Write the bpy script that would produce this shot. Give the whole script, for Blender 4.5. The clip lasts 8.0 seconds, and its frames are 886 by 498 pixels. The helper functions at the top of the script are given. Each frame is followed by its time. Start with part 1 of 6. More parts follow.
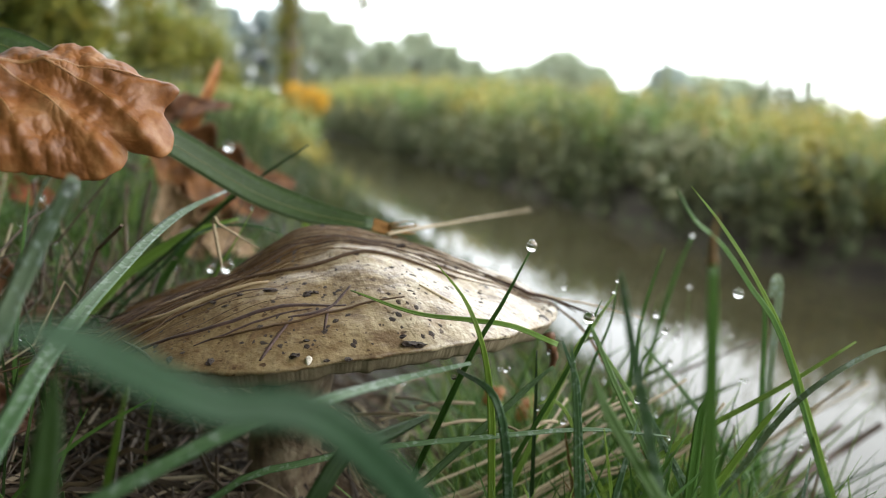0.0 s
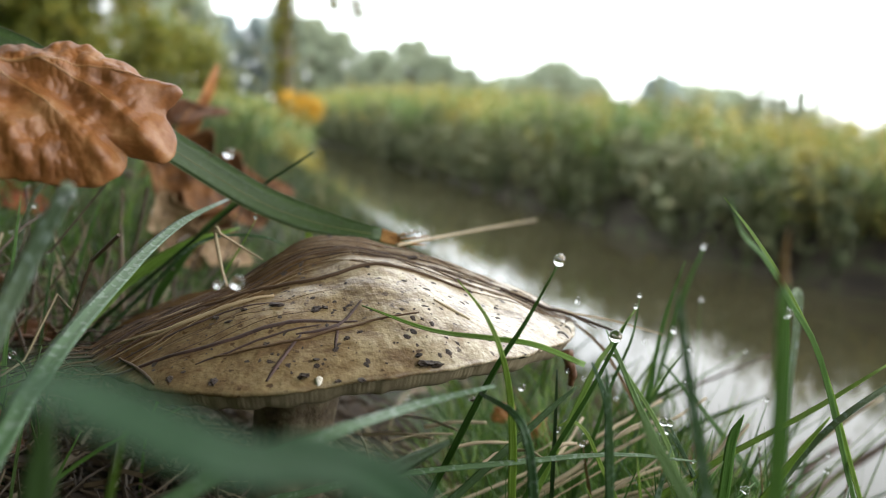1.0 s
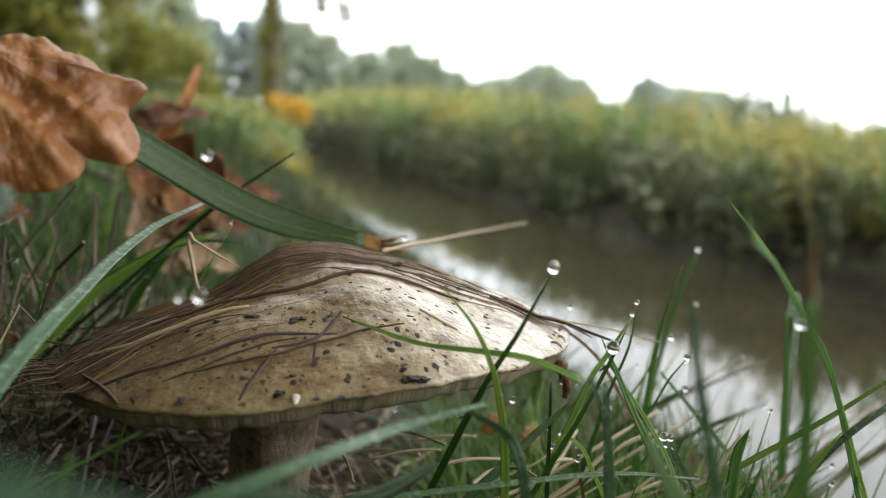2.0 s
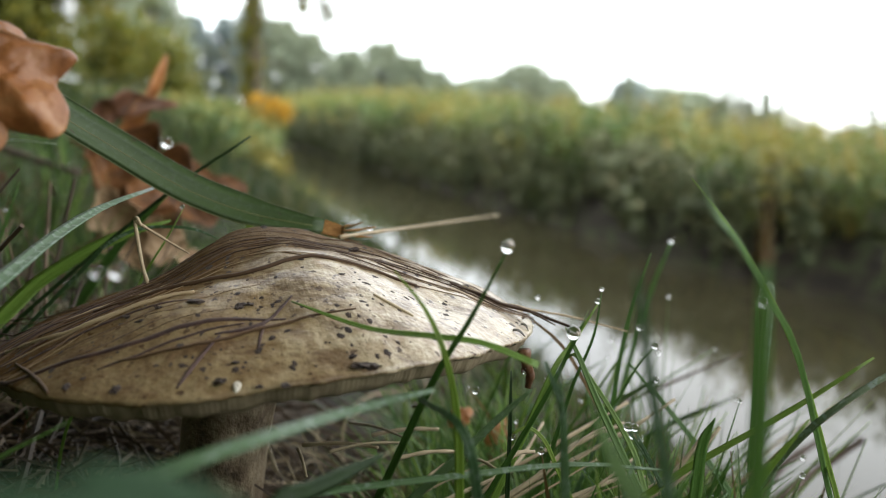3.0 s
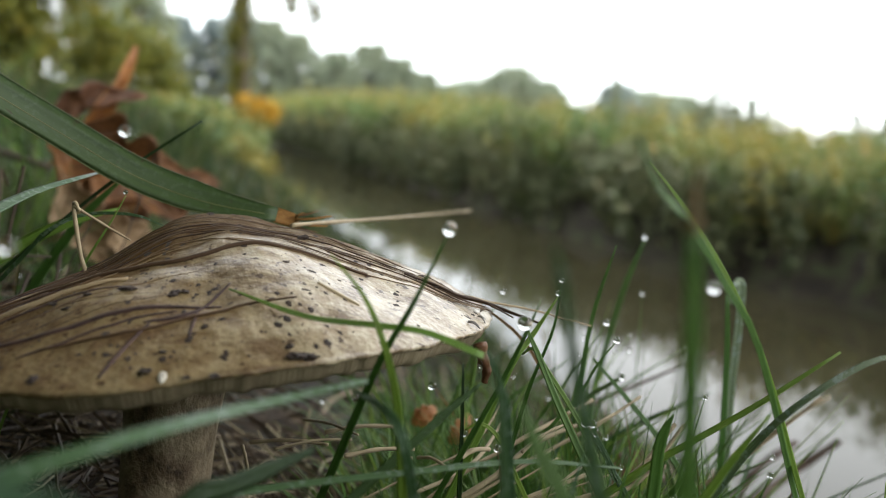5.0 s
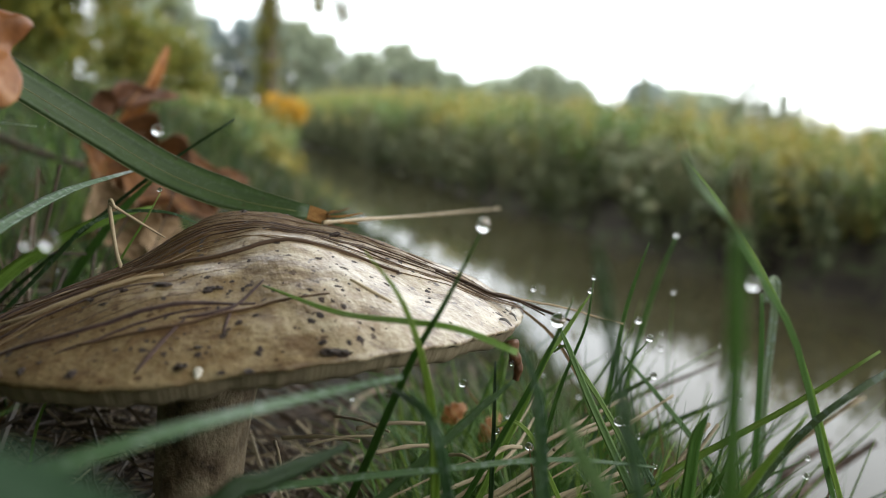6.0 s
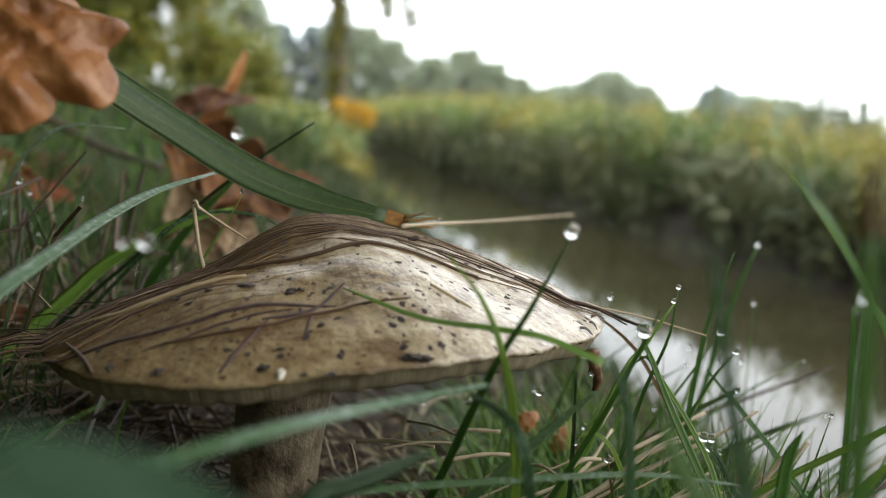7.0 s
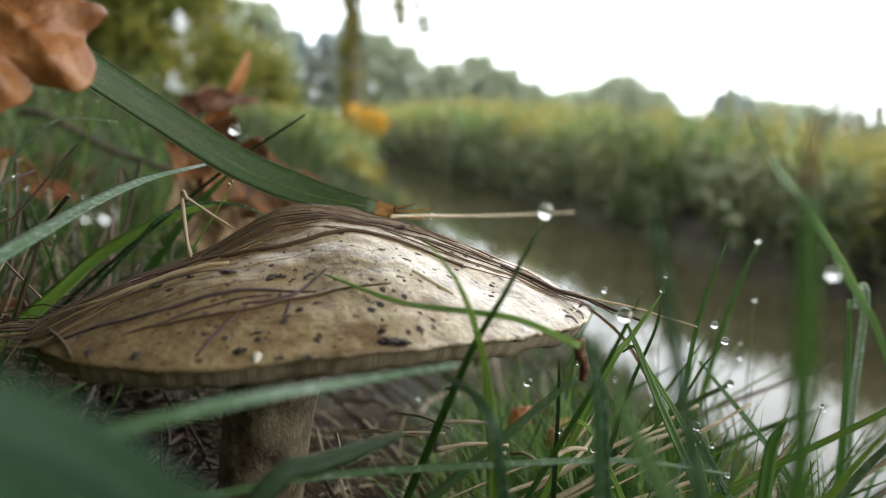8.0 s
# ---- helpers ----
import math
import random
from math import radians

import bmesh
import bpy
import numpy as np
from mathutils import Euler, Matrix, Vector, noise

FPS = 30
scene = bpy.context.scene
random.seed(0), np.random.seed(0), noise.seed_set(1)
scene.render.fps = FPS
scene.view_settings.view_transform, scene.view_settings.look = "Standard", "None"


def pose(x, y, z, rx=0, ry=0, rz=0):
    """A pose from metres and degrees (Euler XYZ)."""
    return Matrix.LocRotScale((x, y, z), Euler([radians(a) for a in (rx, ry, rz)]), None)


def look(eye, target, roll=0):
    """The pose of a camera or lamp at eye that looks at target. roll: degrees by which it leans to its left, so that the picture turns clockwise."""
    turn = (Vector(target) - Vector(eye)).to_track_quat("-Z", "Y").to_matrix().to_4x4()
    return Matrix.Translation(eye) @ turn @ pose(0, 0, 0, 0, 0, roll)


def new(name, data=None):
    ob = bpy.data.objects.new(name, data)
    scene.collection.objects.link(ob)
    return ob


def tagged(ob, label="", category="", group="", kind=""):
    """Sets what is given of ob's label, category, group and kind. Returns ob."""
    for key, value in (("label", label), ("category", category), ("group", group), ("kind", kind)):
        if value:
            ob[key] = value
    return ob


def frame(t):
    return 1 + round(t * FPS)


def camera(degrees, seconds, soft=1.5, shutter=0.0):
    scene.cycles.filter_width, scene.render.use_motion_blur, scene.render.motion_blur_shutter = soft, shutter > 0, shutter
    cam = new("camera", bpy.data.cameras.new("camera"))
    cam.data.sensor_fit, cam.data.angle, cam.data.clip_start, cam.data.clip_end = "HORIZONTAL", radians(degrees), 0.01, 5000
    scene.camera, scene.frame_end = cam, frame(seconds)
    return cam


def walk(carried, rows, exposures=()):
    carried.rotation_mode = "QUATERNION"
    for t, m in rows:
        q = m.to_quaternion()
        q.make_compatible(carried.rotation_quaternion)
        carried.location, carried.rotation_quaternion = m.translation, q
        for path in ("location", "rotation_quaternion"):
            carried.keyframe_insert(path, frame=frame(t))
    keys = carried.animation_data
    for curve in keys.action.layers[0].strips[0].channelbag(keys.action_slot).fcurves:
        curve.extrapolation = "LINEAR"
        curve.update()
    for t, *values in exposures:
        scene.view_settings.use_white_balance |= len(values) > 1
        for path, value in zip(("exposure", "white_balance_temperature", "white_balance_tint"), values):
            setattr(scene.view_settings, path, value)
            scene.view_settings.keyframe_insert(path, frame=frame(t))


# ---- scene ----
cam = camera(57.7, 8.0, soft=1.05)
PATH = [
    (0, (0.00312, 0.00527, 0.08689), (-0.0180, 1.9787, -0.2375), 1.27),
    (0.5, (0.00059, 0.00968, 0.08699), (-0.0128, 1.9853, -0.2238), 1.46),
    (1, (-0.00093, 0.01300, 0.08624), (-0.0058, 1.9900, -0.2164), 1.63),
    (1.5, (-0.00152, 0.01748, 0.08636), (0.0026, 1.9954, -0.2102), 1.51),
    (3, (0.00385, 0.02606, 0.08223), (0.0698, 2.0033, -0.2117), 1.56),
    (3.5, (0.00503, 0.02830, 0.08106), (0.0852, 2.0055, -0.2089), 1.77),
    (4, (0.00669, 0.02999, 0.07984), (0.0970, 2.0072, -0.2073), 1.91),
    (4.5, (0.00884, 0.03044, 0.07893), (0.1094, 2.0074, -0.2067), 2.14),
    (4.7, (0.00996, 0.03115, 0.07927), (0.1135, 2.0079, -0.2067), 2.13),
    (6, (0.00905, 0.03152, 0.07894), (0.0401, 2.0097, -0.2140), 1.82),
    (6.5, (0.00904, 0.03339, 0.07841), (-0.0057, 2.0116, -0.2156), 1.98),
    (7, (0.00647, 0.03304, 0.07863), (-0.1214, 2.0084, -0.2071), 2.14),
    (7.5, (0.00809, 0.03285, 0.07748), (-0.1810, 2.0043, -0.2008), 1.96),
    (8, (0.01107, 0.03334, 0.07597), (-0.1498, 2.0081, -0.1969), 1.96),
]
walk(cam, [(t, look(eye, target, roll)) for t, eye, target, roll in PATH], [(0.0, 0.37), (1.5, 0.22), (3.0, 0.02), (4.5, -0.05), (6.0, -0.07), (8.0, 0.1)])
# small wide-open lens, focused on the cap
cam.data.dof.use_dof = True
cam.data.dof.focus_distance = 0.132
cam.data.dof.aperture_fstop = 15.5

# ---- light: an overcast autumn day ----
SKY, SUN = 3.8, 1.5
world = bpy.data.worlds.new("overcast_sky")
scene.world = world
world.use_nodes = True
wn, wl = world.node_tree.nodes, world.node_tree.links
wn.clear()
sky = wn.new("ShaderNodeTexSky")
sky.sky_type, sky.sun_disc = "NISHITA", False
sky.sun_elevation, sky.sun_rotation = radians(40), radians(103)
sky_bg = wn.new("ShaderNodeBackground")
sky_bg.inputs["Strength"].default_value = 0.12
cloud = wn.new("ShaderNodeTexNoise")
cloud.inputs["Scale"].default_value, cloud.inputs["Detail"].default_value = 2.2, 5
cloud_ramp = wn.new("ShaderNodeValToRGB")
cloud_ramp.color_ramp.elements[0].position, cloud_ramp.color_ramp.elements[1].position = 0.3, 0.75
cloud_ramp.color_ramp.elements[0].color = (0.87, 0.925, 0.97, 1)
cloud_ramp.color_ramp.elements[1].color = (0.975, 0.99, 1.0, 1)
cloud_bg = wn.new("ShaderNodeBackground")
cloud_bg.inputs["Strength"].default_value = SKY
mix_bg = wn.new("ShaderNodeMixShader")
mix_bg.inputs[0].default_value = 0.9
w_out = wn.new("ShaderNodeOutputWorld")
w_tex = wn.new("ShaderNodeTexCoord")
wl.new(w_tex.outputs["Generated"], cloud.inputs["Vector"])
wl.new(cloud.outputs["Fac"], cloud_ramp.inputs[0])
wl.new(cloud_ramp.outputs[0], cloud_bg.inputs["Color"])
wl.new(sky.outputs[0], sky_bg.inputs["Color"])
wl.new(sky_bg.outputs[0], mix_bg.inputs[1])
wl.new(cloud_bg.outputs[0], mix_bg.inputs[2])
wl.new(mix_bg.outputs[0], w_out.inputs[0])
sun = new("sun", bpy.data.lights.new("sun", "SUN"))
sun.data.energy, sun.data.angle, sun.data.color = SUN, radians(35), (1.0, 0.98, 0.95)
sun.matrix_world = look((6, -1.4, 5.2), (0, 0, 0))


# ---- materials ----
def shader(name):
    m = bpy.data.materials.new(name)
    m.use_nodes = True
    n, l = m.node_tree.nodes, m.node_tree.links
    return m, n, l, n["Principled BSDF"], n["Material Output"]


def ramp(n, stops):
    r = n.new("ShaderNodeValToRGB")
    e = r.color_ramp.elements
    while len(e) < len(stops):
        e.new(0.5)
    for k, (p, c) in enumerate(stops):
        e[k].position, e[k].color = p, (*c, 1)
    return r


def noise_tex(n, l, scale, detail=4, rough=0.55, stretch=(1, 1, 1), coord="Object"):
    tc, mp, tx = n.new("ShaderNodeTexCoord"), n.new("ShaderNodeMapping"), n.new("ShaderNodeTexNoise")
    mp.inputs["Scale"].default_value = stretch
    tx.inputs["Scale"].default_value, tx.inputs["Detail"].default_value, tx.inputs["Roughness"].default_value = scale, detail, rough
    l.new(tc.outputs[coord], mp.inputs["Vector"])
    l.new(mp.outputs[0], tx.inputs["Vector"])
    return tx


def mixed(n, l, a, b, fac, how="MIX"):
    m = n.new("ShaderNodeMix")
    m.data_type, m.blend_type = "RGBA", how
    for sock, v in ((m.inputs[0], fac), (m.inputs[6], a), (m.inputs[7], b)):
        if isinstance(v, bpy.types.NodeSocket):
            l.new(v, sock)
        else:
            sock.default_value = v if not isinstance(v, tuple) else (*v, 1)
    return m.outputs[2]


def bumped(n, l, bsdf, height, strength, distance, normal=None):
    b = n.new("ShaderNodeBump")
    b.inputs["Strength"].default_value, b.inputs["Distance"].default_value = strength, distance
    l.new(height, b.inputs["Height"])
    if normal is not None:
        l.new(normal, b.inputs["Normal"])
    l.new(b.outputs[0], bsdf.inputs["Normal"])
    return b.outputs[0]


def spread(n, l, per="object"):
    """A random number for each object or each island of a mesh."""
    if per == "object":
        return n.new("ShaderNodeObjectInfo").outputs["Random"]
    return n.new("ShaderNodeNewGeometry").outputs["Random Per Island"]


def matter(name, stops, scale, rough=0.8, bump=0.4, depth=0.001, fine=8.0, spec=0.3, stretch=(1, 1, 1), through_light=0.0, per=None, per_stops=None, per_mix=0.5, detail=5):
    """A rough natural surface: colour noise at one scale, fine relief at another, and a tint for each piece."""
    m, n, l, bsdf, out = shader(name)
    big = noise_tex(n, l, scale, detail, 0.6, stretch)
    col = ramp(n, stops)
    l.new(big.outputs["Fac"], col.inputs[0])
    colour = col.outputs[0]
    if per:
        tint = ramp(n, per_stops)
        l.new(spread(n, l, per), tint.inputs[0])
        colour = mixed(n, l, colour, tint.outputs[0], per_mix)
    l.new(colour, bsdf.inputs["Base Color"])
    bsdf.inputs["Roughness"].default_value, bsdf.inputs["Specular IOR Level"].default_value = rough, spec
    small = noise_tex(n, l, scale * fine, 4, 0.6, stretch)
    if bump:
        bumped(n, l, bsdf, small.outputs["Fac"], bump, depth)
    if through_light:
        tr, mx = n.new("ShaderNodeBsdfTranslucent"), n.new("ShaderNodeMixShader")
        l.new(colour, tr.inputs["Color"])
        mx.inputs[0].default_value = through_light
        l.new(bsdf.outputs[0], mx.inputs[1])
        l.new(tr.outputs[0], mx.inputs[2])
        l.new(mx.outputs[0], out.inputs[0])
    return m


def blade_matter(name, dark, light, dew=0.0, rough=0.35, streaks=90.0, brown=0.0, relief=1.0):
    """Grass: fine veins along the blade, pale dew film, brown flecks, light through the leaf."""
    m, n, l, bsdf, out = shader(name)
    tc, mp, wv = n.new("ShaderNodeTexCoord"), n.new("ShaderNodeMapping"), n.new("ShaderNodeTexNoise")
    mp.inputs["Scale"].default_value = (streaks / 6, 1.2, 1)
    wv.inputs["Scale"].default_value, wv.inputs["Detail"].default_value = 1.0, 3
    l.new(tc.outputs["UV"], mp.inputs["Vector"])
    l.new(mp.outputs[0], wv.inputs["Vector"])
    col = ramp(n, [(0.3, dark), (0.7, light)])
    l.new(wv.outputs["Fac"], col.inputs[0])
    tint = ramp(n, [(0.0, (0.65, 0.8, 0.75)), (1.0, (1.25, 1.15, 0.8))])
    l.new(spread(n, l), tint.inputs[0])
    colour = mixed(n, l, col.outputs[0], tint.outputs[0], 0.6, "MULTIPLY")
    film = noise_tex(n, l, 900, 3)
    film_r = ramp(n, [(0.54, (0, 0, 0)), (0.62, (1, 1, 1))])
    l.new(film.outputs["Fac"], film_r.inputs[0])
    if dew:
        amount = n.new("ShaderNodeMath")
        amount.operation = "MULTIPLY_ADD"
        amount.inputs[1].default_value, amount.inputs[2].default_value = dew * 1.2, dew * 0.2
        l.new(film_r.outputs[0], amount.inputs[0])
        colour = mixed(n, l, colour, (0.42, 0.5, 0.45), amount.outputs[0])
    if brown:
        spot = noise_tex(n, l, 260, 3)
        spot_r = ramp(n, [(0.66, (0, 0, 0)), (0.72, (1, 1, 1))])
        l.new(spot.outputs["Fac"], spot_r.inputs[0])
        f = n.new("ShaderNodeMath")
        f.operation = "MULTIPLY"
        f.inputs[1].default_value = brown
        l.new(spot_r.outputs[0], f.inputs[0])
        colour = mixed(n, l, colour, (0.05, 0.03, 0.015), f.outputs[0])
    l.new(colour, bsdf.inputs["Base Color"])
    bsdf.inputs["Roughness"].default_value, bsdf.inputs["Specular IOR Level"].default_value = rough, 0.4
    b1 = bumped(n, l, bsdf, wv.outputs["Fac"], 0.35 * relief, 0.0004)
    bumped(n, l, bsdf, film_r.outputs[0], (0.25 + 0.5 * dew) * relief, 0.0002, b1)
    tr, mx = n.new("ShaderNodeBsdfTranslucent"), n.new("ShaderNodeMixShader")
    l.new(colour, tr.inputs["Color"])
    mx.inputs[0].default_value = 0.35
    l.new(bsdf.outputs[0], mx.inputs[1])
    l.new(tr.outputs[0], mx.inputs[2])
    l.new(mx.outputs[0], out.inputs[0])
    return m


GRASS = blade_matter("grass_green", (0.062, 0.145, 0.03), (0.14, 0.265, 0.065))
GRASS_LIGHT = blade_matter("grass_light_green", (0.14, 0.25, 0.035), (0.25, 0.37, 0.08))
GRASS_DEEP = blade_matter("grass_deep_green", (0.034, 0.074, 0.016), (0.07, 0.128, 0.03), dew=0.04, brown=0.6, rough=0.5)
BROAD_LEAF = blade_matter("broad_leaf_green", (0.036, 0.066, 0.018), (0.052, 0.09, 0.025), dew=0.03, brown=0.7, rough=0.5, streaks=40, relief=0.3)
BLADE_RIB = blade_matter("grass_midrib", (0.09, 0.15, 0.05), (0.17, 0.24, 0.1), rough=0.5)
LEAF_LINE = blade_matter("pale_leaf_line", (0.08, 0.11, 0.04), (0.2, 0.2, 0.1), rough=0.5)
# darker grass green for the nearest blades, their shade put into the colour
GRASS_SHADED = blade_matter("grass_shaded_green", (0.015, 0.05, 0.02), (0.034, 0.09, 0.04), rough=0.6)
GRASS_DEWY = blade_matter("grass_dewy", (0.038, 0.095, 0.034), (0.08, 0.16, 0.06), dew=0.22, rough=0.3)
GRASS_SILVER = blade_matter("grass_silvery", (0.12, 0.19, 0.1), (0.3, 0.36, 0.25), dew=0.8, rough=0.35)
GRASS_DARK = blade_matter("grass_dark", (0.008, 0.028, 0.008), (0.03, 0.06, 0.02), rough=0.4)
GRASS_RED = blade_matter("grass_reddened", (0.13, 0.1, 0.03), (0.28, 0.15, 0.07), rough=0.45)
TIP_DARK = blade_matter("withered_shred", (0.09, 0.05, 0.025), (0.22, 0.13, 0.07), rough=0.6, streaks=160)
TIP_BROWN = blade_matter("withered_tip", (0.2, 0.08, 0.018), (0.46, 0.24, 0.075), rough=0.6, streaks=160)
STRAW = matter("straw", [(0.3, (0.2, 0.14, 0.07)), (0.65, (0.5, 0.4, 0.25))], 160, 0.6, 0.3, 0.0003, per="object",
               per_stops=[(0, (0.11, 0.075, 0.045)), (0.5, (0.27, 0.215, 0.135)), (1, (0.48, 0.41, 0.29))])
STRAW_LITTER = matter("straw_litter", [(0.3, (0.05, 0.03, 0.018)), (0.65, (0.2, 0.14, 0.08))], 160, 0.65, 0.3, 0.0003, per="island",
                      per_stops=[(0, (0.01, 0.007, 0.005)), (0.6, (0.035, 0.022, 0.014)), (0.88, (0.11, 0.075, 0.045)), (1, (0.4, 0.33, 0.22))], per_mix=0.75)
STRAW_PALE = matter("straw_pale", [(0.3, (0.1, 0.075, 0.038)), (0.65, (0.33, 0.27, 0.145))], 160, 0.6, 0.3, 0.0003, per="island",
                    per_stops=[(0, (0.06, 0.04, 0.022)), (0.5, (0.2, 0.16, 0.095)), (1, (0.5, 0.43, 0.3))], per_mix=0.65)
CAP_STRAND = matter("cap_strand", [(0.3, (0.04, 0.024, 0.014)), (0.7, (0.13, 0.085, 0.05))], 300, 0.55, 0.4, 0.0002, per="object",
                    per_stops=[(0, (0.035, 0.019, 0.011)), (0.45, (0.085, 0.05, 0.027)), (0.8, (0.17, 0.11, 0.06)), (1, (0.42, 0.32, 0.19))], per_mix=0.85, spec=0.15)
STREAK = matter("rotten_fibre", [(0.3, (0.02, 0.01, 0.009)), (0.7, (0.075, 0.042, 0.034))], 300, 0.6, 0.5, 0.0003)
TWIG = matter("dark_twig", [(0.3, (0.035, 0.022, 0.018)), (0.7, (0.13, 0.085, 0.06))], 300, 0.55, 0.5, 0.0004)
CRUMB = matter("soil_crumb", [(0.3, (0.012, 0.008, 0.007)), (0.7, (0.06, 0.04, 0.03))], 900, 0.7, 0.6, 0.0003)
SOIL = matter("bank_soil", [(0.3, (0.01, 0.007, 0.005)), (0.5, (0.024, 0.019, 0.011)), (0.62, (0.04, 0.05, 0.018))], 9, 0.9, 0.7, 0.01, fine=14)
STEM = matter("stem_skin", [(0.36, (0.045, 0.03, 0.018)), (0.48, (0.145, 0.105, 0.065)), (0.62, (0.25, 0.2, 0.13))], 170, 0.6, 0.7, 0.0008, stretch=(1, 1, 0.8), fine=5)
GILL = matter("gill_skin", [(0.3, (0.11, 0.084, 0.05)), (0.7, (0.23, 0.185, 0.115))], 150, 0.7, 0.3, 0.0003)
FLESH = matter("mushroom_flesh", [(0.3, (0.4, 0.35, 0.27)), (0.7, (0.68, 0.64, 0.56))], 700, 0.6, 0.4, 0.0003)
SHRED = matter("torn_skin", [(0.35, (0.045, 0.04, 0.04)), (0.65, (0.3, 0.27, 0.24))], 500, 0.45, 0.4, 0.0003, per="object",
               per_stops=[(0, (0.05, 0.04, 0.04)), (1, (0.34, 0.31, 0.28))], per_mix=0.5)
FIELD_GRASS = matter("turf", [(0.3, (0.036, 0.08, 0.018)), (0.7, (0.092, 0.18, 0.04))], 14, 0.45, 0, through_light=0.35, per="island",
                     per_stops=[(0, (0.014, 0.045, 0.009)), (0.5, (0.07, 0.145, 0.03)), (0.82, (0.2, 0.31, 0.06)), (0.92, (0.22, 0.29, 0.06)), (1, (0.32, 0.24, 0.12))], per_mix=0.6)
BANK_GRASS = matter("bank_turf", [(0.3, (0.022, 0.045, 0.01)), (0.7, (0.06, 0.1, 0.025))], 3, 0.55, 0, through_light=0.3, per="island",
                    per_stops=[(0, (0.008, 0.016, 0.006)), (0.45, (0.03, 0.06, 0.015)), (0.8, (0.11, 0.14, 0.045)), (0.92, (0.2, 0.15, 0.07)), (1, (0.13, 0.05, 0.025))], per_mix=0.7)
YELLOW_HERBS = matter("yellowing_herbs", [(0.4, (0.09, 0.14, 0.045)), (0.5, (0.23, 0.225, 0.07)), (0.6, (0.46, 0.33, 0.06))], 1.6, 0.55, 0, through_light=0.35, per="island",
                      per_stops=[(0, (0.08, 0.13, 0.045)), (0.5, (0.2, 0.22, 0.075)), (0.85, (0.42, 0.33, 0.1)), (1, (0.34, 0.15, 0.07))], per_mix=0.6, detail=3)
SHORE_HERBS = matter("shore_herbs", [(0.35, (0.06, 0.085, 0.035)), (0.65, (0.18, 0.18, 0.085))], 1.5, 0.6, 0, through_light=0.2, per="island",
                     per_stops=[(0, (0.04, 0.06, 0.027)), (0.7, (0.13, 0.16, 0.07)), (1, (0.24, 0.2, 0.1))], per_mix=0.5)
REEDS = matter("bank_herbs", [(0.37, (0.05, 0.11, 0.035)), (0.47, (0.13, 0.2, 0.055)), (0.54, (0.27, 0.27, 0.075)), (0.6, (0.46, 0.34, 0.075))], 1.1, 0.55, 0, through_light=0.35, per="island",
               per_stops=[(0, (0.04, 0.085, 0.03)), (0.45, (0.11, 0.18, 0.055)), (0.75, (0.22, 0.24, 0.07)), (0.92, (0.36, 0.28, 0.07)), (1, (0.24, 0.11, 0.05))], per_mix=0.4, detail=3)
BARK = matter("bark", [(0.3, (0.05, 0.04, 0.03)), (0.7, (0.16, 0.13, 0.09))], 9, 0.85, 0.8, 0.02, stretch=(1, 1, 0.2))


def foliage(name, stops):
    return matter(name, [(0.35, stops[0]), (0.65, stops[1])], 0.7, 0.55, 0, through_light=0.35, per="island", per_stops=[(0, stops[0]), (0.7, stops[1]), (1, stops[2])], per_mix=0.6)


LEAF_OLIVE = foliage("foliage_olive", [(0.09, 0.12, 0.02), (0.2, 0.2, 0.035), (0.36, 0.27, 0.035)])
# distance haze is put into these two leaf colours: paler, greyer than near foliage
LEAF_FAR_HAZE = foliage("foliage_far_haze", [(0.23, 0.28, 0.2), (0.34, 0.385, 0.26), (0.42, 0.4, 0.26)])
LEAF_GREY_HAZE = foliage("foliage_grey_haze", [(0.24, 0.3, 0.3), (0.31, 0.37, 0.345), (0.37, 0.4, 0.36)])
LEAF_IVY = foliage("foliage_ivy", [(0.08, 0.1, 0.02), (0.2, 0.19, 0.03), (0.42, 0.3, 0.03)])
LEAF_GOLD = foliage("foliage_gold", [(0.4, 0.22, 0.02), (0.6, 0.36, 0.04), (0.7, 0.48, 0.08)])


